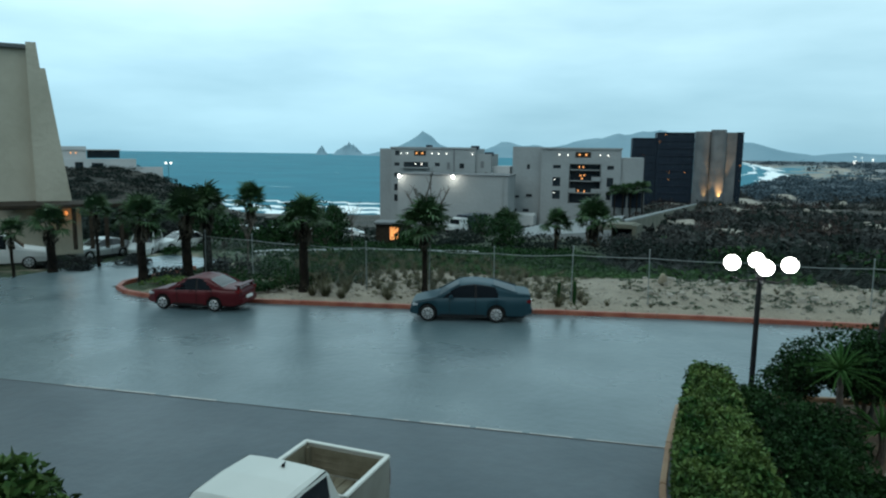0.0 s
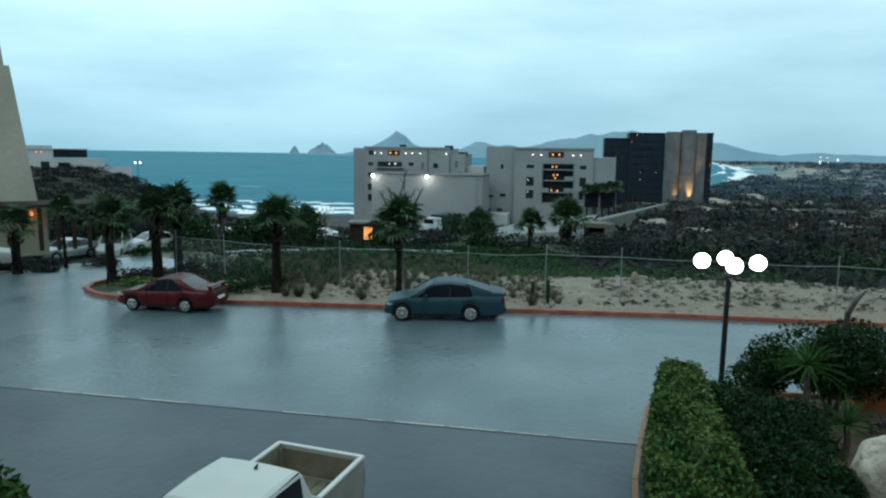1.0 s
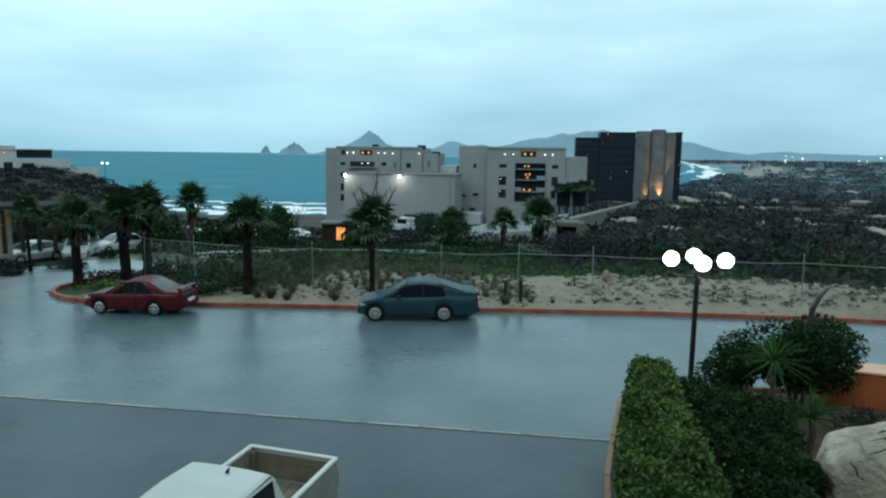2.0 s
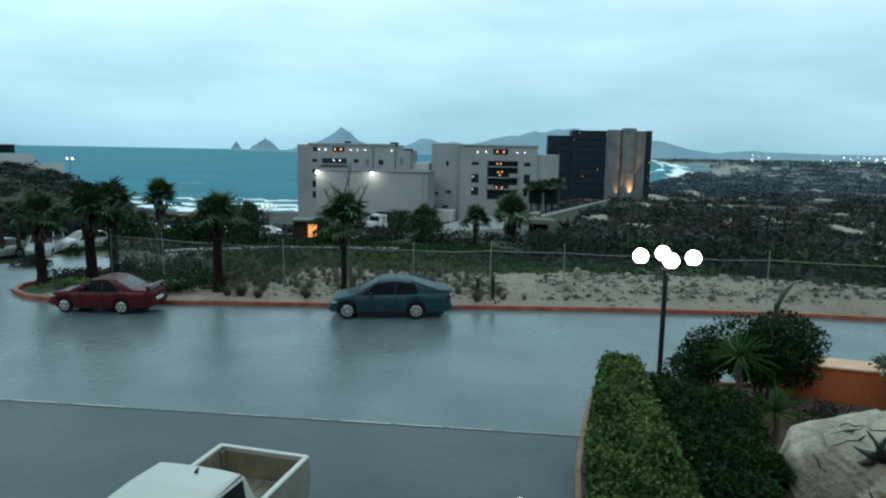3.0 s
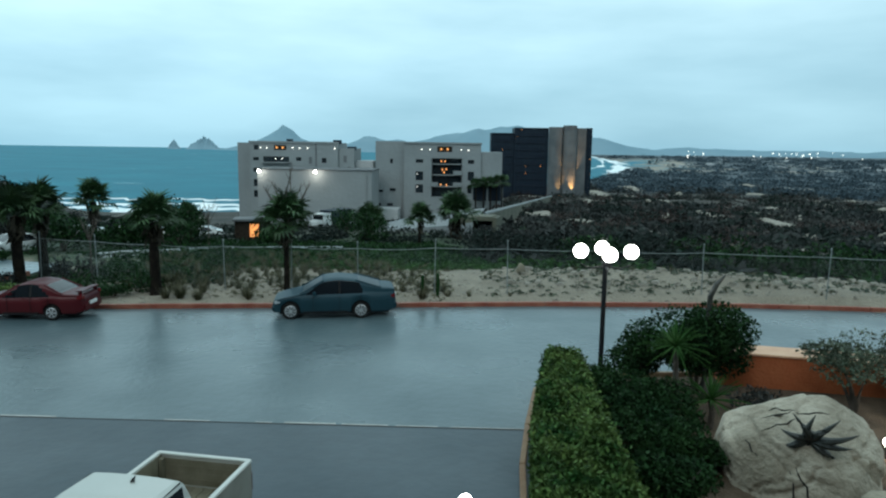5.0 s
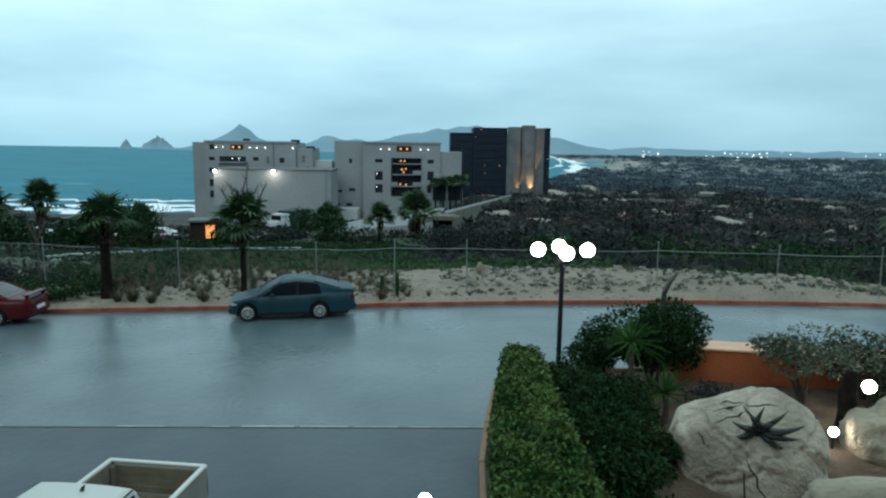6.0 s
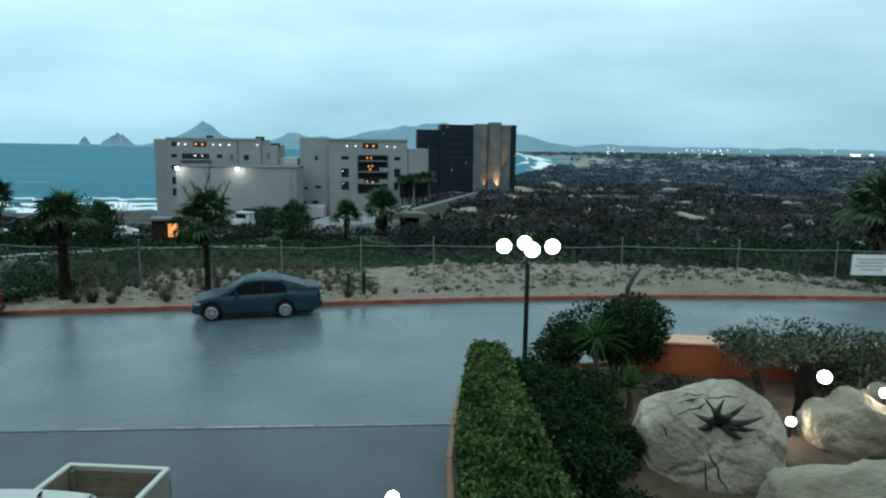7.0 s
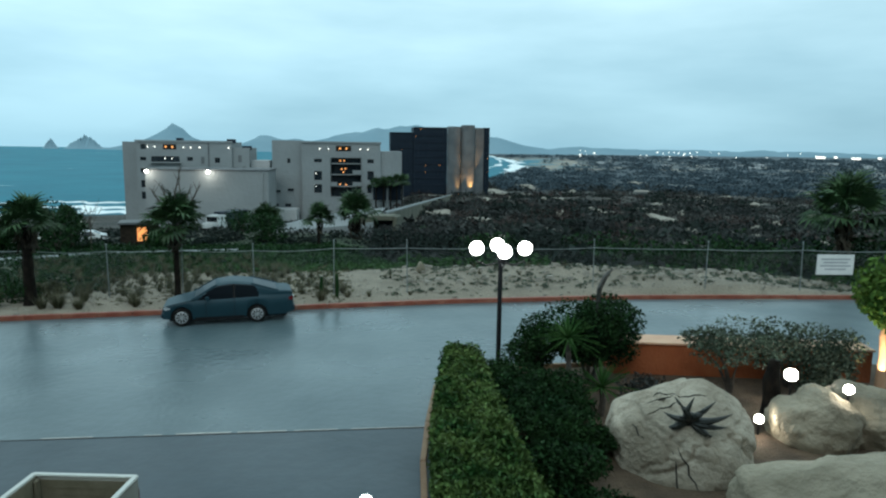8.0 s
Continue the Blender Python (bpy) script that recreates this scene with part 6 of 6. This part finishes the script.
# ---- verge plants, in loose rows ----
rv = random.Random(33)
tufts = []
for s in range(4):
    g = np.random.default_rng(60 + s)
    m = 110
    a = g.uniform(0, 6.283, m)
    tip = np.stack([np.cos(a) * g.uniform(0.1, 0.5, m), np.sin(a) * g.uniform(0.1, 0.5, m), g.uniform(0.3, 0.75, m)], 1)
    root = tip * [0.18, 0.18, 0.0]
    side = np.stack([-np.sin(a), np.cos(a), 0 * a], 1) * 0.014
    v = np.stack([root - side, root + side, tip], 1).reshape(-1, 3)
    me = bpy.data.meshes.new("grass_tuft")
    me.from_pydata(v.tolist(), [], np.arange(3 * m).reshape(-1, 3).tolist())
    me.materials.append(M["tuft"])
    tufts.append(me)


def tuft(x, y, s):
    ob = new("grass_tuft", tufts[rv.randrange(4)])
    ob.matrix_world = Matrix.Translation((x, y, gz(x, y) - 0.02)) @ Matrix.Rotation(rv.uniform(0, 6.28), 4, "Z") @ Matrix.Diagonal((s * rv.uniform(0.9, 1.3), s * rv.uniform(0.9, 1.3), s, 1))
    tagged(ob, "dry grey-green grass tuft in sand", "grass tuft", "tufts on the verge")


for x, y, s in ((-11.4, 27.0, 1.25), (-10.6, 26.85, 0.9), (-8.6, 27.1, 0.95), (-8.9, 27.6, 0.9), (-12.0, 27.0, 0.9), (-1.55, 27.9, 1.0), (-0.5, 28.4, 0.6), (-10.9, 28.2, 1.2), (-7.0, 28.0, 0.5), (0.4, 28.5, 0.5)):
    tuft(x, y, s)
for r_ in range(14):
    for c in range(26):
        x, y = -14.5 + c * 0.68 + rv.uniform(-0.2, 0.2) - r_ * 0.28, 29.3 + r_ * 0.85 + rv.uniform(-0.2, 0.2)
        if x / y < -0.02 - 0.01 * r_ and branch_gap(x, y) > 3.4 and rv.random() < 0.9:
            tuft(x, y, rv.uniform(0.42, 0.82))
for k in range(60):
    x = rv.uniform(1, 24)
    tuft(x, float(kerb_y(x)) + rv.uniform(0.9, 5.5), rv.uniform(0.2, 0.45))
for x, y, h in ((-1.55, 28.15, 0.95), (-0.95, 28.4, 1.0), (-14.2, 29.2, 1.1), (-14.0, 29.4, 0.9)):
    cc = thing("cactus", Matrix.Translation((x, y, gz(x, y))), "thin dark columnar cactus on the verge", "cactus", "cacti")
    part("stem", tube([(0, 0, -0.1), (0.03 * (-1) ** int(x), 0, h * 0.5), (0, 0, h - 0.05), (0, 0, h)], [0.07, 0.08, 0.075, 0.03], 9), "leaf", cc)
for x, y, h in ((2.9, 32.6, 0.42),):
    boulder(x, y, gz(x, y) - 0.05, 0.26, 0.16, h, 0.3, 3 + x, "pale upright stone on the verge", 3, "crest stones")

# loose clods and stones over the sandy verge
g = np.random.default_rng(21)
vs_, fs_ = [], []
cube = np.array([(-1, -1, -1), (1, -1, -1), (1, 1, -1), (-1, 1, -1), (-0.6, -0.6, 0.8), (0.6, -0.6, 0.8), (0.6, 0.6, 0.8), (-0.6, 0.6, 0.8)], float)
for k in range(900):
    x = float(g.uniform(-14, 26))
    y = float(kerb_y(x)) + float(g.uniform(0.5, 6.5))
    s_ = float(g.uniform(0.02, 0.11)) * (1.5 if x > 2 and y > 30 else 0.7)
    q = cube * g.uniform(0.6, 1.4, (8, 3)) * s_ * [1.3, 1.1, 0.7] + [x, y, gz(x, y) + 0.3 * s_]
    b0 = len(vs_)
    vs_ += q.tolist()
    fs_ += [[b0 + i for i in f_] for f_ in ((4, 5, 6, 7), (0, 1, 5, 4), (1, 2, 6, 5), (2, 3, 7, 6), (3, 0, 4, 7))]
tagged(raw("sand_clods", vs_, fs_, "sand"), "loose pale clods and stones on the verge", "stones", kind="stuff")

# low green shrubs on the kerb island and behind the cars
for k, (x, y, r, h, mt) in enumerate(((-15.4, 27.2, 0.8, 0.6, "leaf"), (-14.3, 27.3, 0.7, 0.5, "leaf"), (-13.4, 28.2, 0.8, 0.9, "leaf"), (-16.4, 28.4, 0.9, 0.8, "leaf"), (-19.3, 27.3, 1.1, 0.35, "hedge"), (-15.0, 29.8, 0.9, 0.9, "leaf"),
                                      (-17.4, 30.2, 1.0, 1.3, "scrub"), (-16.2, 31.6, 1.0, 0.8, "leaf"), (-12.5, 28.9, 0.6, 0.7, "tuft"), (-20.6, 29.0, 1.0, 0.5, "scrub"), (-13.8, 31.8, 0.9, 0.6, "leaf"), (-18.9, 31.4, 0.7, 1.0, "scrub"),
                                      (-28.0, 30.4, 0.7, 0.35, "scrub"), (-24.9, 32.4, 0.8, 0.4, "scrub"), (-26.3, 29.9, 0.6, 0.35, "scrub"), (-13.2, 37.4, 1.0, 1.0, "leaf"), (-14.2, 39.4, 1.0, 1.2, "leaf"), (-12.8, 35.4, 0.9, 0.8, "leaf"), (-27.4, 31.6, 0.7, 0.4, "scrub"), (-29.2, 30.9, 0.7, 0.35, "scrub"), (-25.6, 33.4, 0.7, 0.4, "scrub"), (-25.0, 36.2, 0.7, 0.5, "leaf"), (-24.6, 38.6, 0.9, 0.7, "leaf"))):
    bush("shrub", x, y, gz(x, y), r, h, mt, "low dark shrub among the palms" if mt == "leaf" else "low dry shrub among the palms", 520, 0.08, 100 + k, group="shrubs on the island")

# near bush under the camera's side
bush("tree", -6.75, 6.0, -0.02, 0.95, 1.6, "hedge", "leafy small tree top beside the building", 4200, 0.085, 51, "tree", 1.1, 9)

# darker trees behind the fence
TREES = [(-22.5, 53.0, 2.4, 3.4, "leaf"), (-23.5, 57.5, 1.6, 2.4, "leaf"), (-25.5, 52.0, 1.8, 2.2, "leaf"), (-9.0, 66.0, 1.8, 2.6, "leaf"), 
         (1.8, 45.0, 2.4, 2.1, "scrubdark"), (5.0, 44.0, 2.6, 2.0, "scrubdark"), (8.2, 43.0, 2.4, 2.1, "leaf"), (11.5, 42.0, 2.5, 2.0, "scrubdark"), (14.8, 41.0, 2.4, 2.2, "leaf"), (18.0, 39.5, 2.4, 2.2, "leaf"), (21.4, 38.0, 2.5, 2.6, "leaf"),
         (24.5, 36.0, 2.4, 2.6, "leaf"), (26.0, 33.0, 2.2, 3.0, "leaf"), (-16.0, 57.0, 1.5, 1.6, "leaf"), (-30.0, 50.0, 2.0, 2.4, "leaf"), (-33.0, 52.0, 2.2, 2.8, "leaf"), (-27.0, 51.0, 1.6, 1.6, "leaf"), (-35.5, 52.0, 1.8, 2.0, "scrub"),
         (3.2, 76.0, 2.6, 2.0, "scrub"), (6.0, 84.0, 3.0, 2.2, "scrub"), (-13.6, 79.5, 2.3, 2.7, "leaf")]
for k, (x, y, r, h, mt) in enumerate(TREES):
    bush("tree", x, y, float(land(x, y)) - 0.1, r, h, mt, "dark wind-bent coastal shrub tree" if mt != "scrub" else "grey-green coastal shrub tree", 1500, 0.15, 200 + k, "tree", 0.2, 9, "trees below the fence")


# ---- bare patches of the plain: middle and half widths ----
BARE = [(58.6, 163.0, 2.6, 6.5), (77.4, 178.4, 3.5, 7.0), (68.4, 150.2, 3.1, 7.9), (28.6, 108.1, 3.7, 2.9), (34.5, 139.8, 1.0, 2.4),
        (59.3, 228.0, 1.9, 4.9), (78.9, 339.7, 4.0, 10.1), (98.0, 159.0, 1.9, 4.6), (94.7, 142.4, 2.8, 7.1), (241.8, 491.7, 6.8, 17.0),
        (148.2, 355.9, 3.8, 9.6), (60.1, 108.1, 1.5, 3.8), (190.9, 497.6, 4.4, 11.0), (69.9, 359.2, 6.0, 14.7), (48.2, 270.0, 2.7, 6.8),
        (77.9, 267.7, 3.0, 6.7), (55.8, 132.8, 1.2, 3.0), (10.6, 122.6, 3.1, 4.3), (16.5, 144.3, 2.4, 4.1), (22.5, 131.5, 2.5, 3.9),
        (60.3, 106.9, 1.3, 2.5), (235.4, 494.9, 6.8, 17.0), (214.9, 521.0, 7.0, 17.5), (271.8, 389.1, 5.9, 14.6), (97.1, 407.9, 8.7, 16.0),
        (103.7, 225.6, 3.1, 7.1)]


def on_bare(x, y):
    """True on the bare sandy patches of the plain."""
    out = np.zeros(np.shape(x), bool)
    for cx, cy, rx, ry in BARE:
        out |= ((x - cx) / rx) ** 2 + ((y - cy) / ry) ** 2 < 0.95
    return out


# ---- scrub over the plain: uncounted bushes ----
def scrub_field(name, n, region, size, leaf, per, mat, seed, label):
    g = np.random.default_rng(seed)
    x, y = region(g, n)
    keep = (y < coast(x) - 25) & (branch_gap(x, y) > 4) & (land(x, y) > -26.9) & ~on_bare(x, y)
    x, y = x[keep], y[keep]
    z = land(x, y)
    s = size(g, x, y)
    c = g.normal(size=(len(x), per, 3))
    c /= np.linalg.norm(c, axis=2)[:, :, None]
    c *= g.uniform(0.45, 1.0, (len(x), per, 1))
    c[:, :, 2] = np.abs(c[:, :, 2]) * 0.75
    p = np.stack([x, y, z], 1)[:, None] + c * (s[:, None, None] * np.array([1.25, 1.25, 0.85]))
    v, f = leaves(g, p.reshape(-1, 3), 1.0)
    k = np.repeat(np.repeat(s * leaf, per), 4)[:, None]
    mid = np.repeat(p.reshape(-1, 3), 4, 0)
    v = mid + (v - mid) * k
    return tagged(raw(name, v.tolist(), f.tolist(), mat), label, "scrub", kind="stuff")


def wedge(d0, d1, a0_, a1_):
    def f(g, n):
        d = d0 * (d1 / d0) ** g.uniform(0, 1, n)
        a = g.uniform(a0_, a1_, n)
        return d * np.sin(np.radians(a)), d * np.cos(np.radians(a))
    return f


big_s = lambda g, x, y: np.where(g.uniform(0, 1, len(x)) < 0.14, g.uniform(1.6, 2.5, len(x)), g.uniform(0.6, 1.3, len(x))) * (1 + np.hypot(x, y) / 260)
scrub_field("scrub", 2600, wedge(42, 420, 1, 62), big_s, 0.16, 84, "scrub", 1, "grey-green thorn scrub over the plain")
scrub_field("scrub", 1700, wedge(40, 300, 4, 62), big_s, 0.16, 84, "scrubdark", 2, "dark thorn scrub over the plain")
scrub_field("scrub", 4200, wedge(380, 3000, 6, 62), lambda g, x, y: g.uniform(2.0, 4.2, len(x)) * (1 + np.hypot(x, y) / 900), 0.22, 30, "scrubfar", 3, "distant scrub on the plain with a haze tint")
scrub_field("scrub", 420, wedge(62, 160, -25, 3), lambda g, x, y: g.uniform(0.5, 1.3, len(x)), 0.22, 40, "scrubdark", 4, "dark brush below the fence")
scrub_field("scrub", 2200, wedge(75, 330, -52, -25), lambda g, x, y: g.uniform(0.8, 1.9, len(x)), 0.22, 36, "scrubdark", 5, "dark brush on the sea cliff")

def patch(x0, x1, y0, y1):
    def f(g, n):
        return g.uniform(x0, x1, n), g.uniform(y0, y1, n)
    return f


scrub_field("ground_cover", 1900, patch(-26, 3.5, 38, 62), lambda g, x, y: g.uniform(0.25, 0.55, len(x)), 0.3, 26, "leaf", 6, "dense dark green ground cover below the fence")
scrub_field("ground_cover", 1500, patch(-16, 3.0, 35.5, 44), lambda g, x, y: g.uniform(0.18, 0.4, len(x)), 0.3, 22, "greenscrub", 7, "fresh green ground cover behind the fence")

scrub_field("scrub", 1700, wedge(140, 255, -50, -31), lambda g, x, y: g.uniform(1.0, 2.3, len(x)), 0.2, 40, "scrubdark", 8, "dark brush over the headland")
scrub_field("ground_cover", 620, lambda g, n: (lambda x: (x, kerb_y(x) + g.uniform(1.2, 7.0, n)))(g.uniform(1, 25, n)), lambda g, x, y: g.uniform(0.07, 0.24, len(x)), 0.3, 26, "greyshrub", 9, "low grey-green plants on the sandy verge")

scrub_field("ground_cover", 380, patch(-15.5, -0.5, 29.2, 38.5), lambda g, x, y: g.uniform(0.10, 0.30, len(x)), 0.34, 20, "tuft", 12, "dry olive low plants between the tuft rows")
scrub_field("ground_cover", 130, patch(-13.5, -0.5, 27.4, 29.4), lambda g, x, y: g.uniform(0.05, 0.16, len(x)), 0.34, 16, "tuft", 13, "sparse dry plants on the sandy verge")
scrub_field("ground_cover", 420, patch(-21, -11.5, 30.5, 37.5), lambda g, x, y: g.uniform(0.15, 0.4, len(x)), 0.3, 24, "leaf", 16, "dark low plants beside the side road")
scrub_field("scrub", 260, wedge(38, 130, 3, 60), lambda g, x, y: g.uniform(0.7, 1.5, len(x)), 0.16, 90, "greenscrub", 14, "fresh green bushes among the thorn scrub")
scrub_field("scrub", 900, wedge(45, 330, 2, 62), big_s, 0.14, 70, "drybrush", 15, "leafless brown brush among the thorn scrub")

# pale bare sand and rock showing between the bushes
for k, (cx, cy, rx, ry) in enumerate(BARE):
    g = np.random.default_rng(300 + k)
    n_r, n_a = 7, 30
    ph = g.uniform(0, 6.28, 4)
    vs_, fs_ = [], []
    for r_ in range(n_r):
        for q in range(n_a):
            t = 6.28319 * q / n_a
            edge = 1 + 0.28 * math.sin(2 * t + ph[0]) + 0.2 * math.sin(3 * t + ph[1]) + 0.16 * math.sin(5 * t + ph[2]) + 0.1 * math.sin(9 * t + ph[3])
            f_ = r_ / (n_r - 1)
            x, y = cx + math.cos(t) * rx * edge * f_, cy + math.sin(t) * ry * edge * f_
            vs_.append((x, y, float(land(x, y)) + (1 - f_ ** 3) * min(rx, ry) * 0.16 * (1 + 0.6 * noise.noise(Vector((x, y, k)) * 0.6)) + 0.12 - 0.3 * f_ ** 4))
    for r_ in range(n_r - 1):
        for q in range(n_a):
            fs_.append((r_ * n_a + q, r_ * n_a + (q + 1) % n_a, (r_ + 1) * n_a + (q + 1) % n_a, (r_ + 1) * n_a + q))
    tagged(raw("bare_patch", vs_, fs_, "sand", smooth=True), "pale bare sand and rock among the scrub", "sand", "bare patches", "stuff")
g = np.random.default_rng(9)
x, y = wedge(60, 420, 4, 60)(g, 100)
bm = bmesh.new()
for a, b_ in zip(x, y):
    s = float(g.uniform(0.25, 0.7)) * (1 + math.hypot(a, b_) / 260)
    m_ = Matrix.Translation((a, b_, float(land(a, b_)) + 0.45 * s)) @ Matrix.Rotation(float(g.uniform(0, 6)), 4, "Z") @ Matrix.Diagonal((s * 1.5, s, s * 0.8, 1))
    r0 = bmesh.ops.create_icosphere(bm, subdivisions=2, radius=1, matrix=m_)
    for vv in r0["verts"]:
        vv.co += Vector((0.25, 0.25, 0.2)) * s * noise.noise(vv.co * 0.9)
tagged(link("rock_outcrop", bm, "sand"), "pale bare rocks among the scrub", "rock", kind="stuff")

# town lights along the far plain
bm = bmesh.new()
rt = random.Random(77)
for k in range(34):
    a = radians(rt.choice([rt.uniform(17.6, 18.9), rt.uniform(22.4, 26.8), rt.uniform(23.6, 26.2), rt.uniform(23.6, 26.2), rt.uniform(26, 35)]))
    d = rt.uniform(2300, 3300)
    x, y, w = d * math.sin(a), d * math.cos(a), rt.uniform(0.7, 2.0)
    z = float(land(x, y)) + rt.uniform(6, 26)
    box(x - w, x + w, y - 1, y + 1, z, z + rt.uniform(1.5, 3.5), bm=bm)
for deg in (35.0, 35.3, 36.1, 37.2, 37.5, 38.8, 40.4):
    a, d = radians(deg), 1900
    x, y, w = d * math.sin(a), d * math.cos(a), rt.uniform(3, 7)
    z = float(land(x, y)) + 19
    box(x - w, x + w, y - 1, y + 1, z, z + 4, bm=bm)
tagged(link("town_lights", bm, "town"), "far white lights of a town on the plain", "town lights", kind="stuff")
bm = bmesh.new()
for k in range(22):
    a, d = radians(rt.uniform(14, 48)), rt.uniform(1300, 2600)
    x, y = d * math.sin(a), d * math.cos(a)
    if y < coast(x) - 40:
        z = float(land(x, y))
        box(x - rt.uniform(4, 14), x + rt.uniform(4, 14), y, y + 10, z - 1, z + rt.uniform(3, 6), bm=bm)
tagged(link("far_houses", bm, "stuccowhite"), "low pale houses far across the plain", "house", kind="stuff")
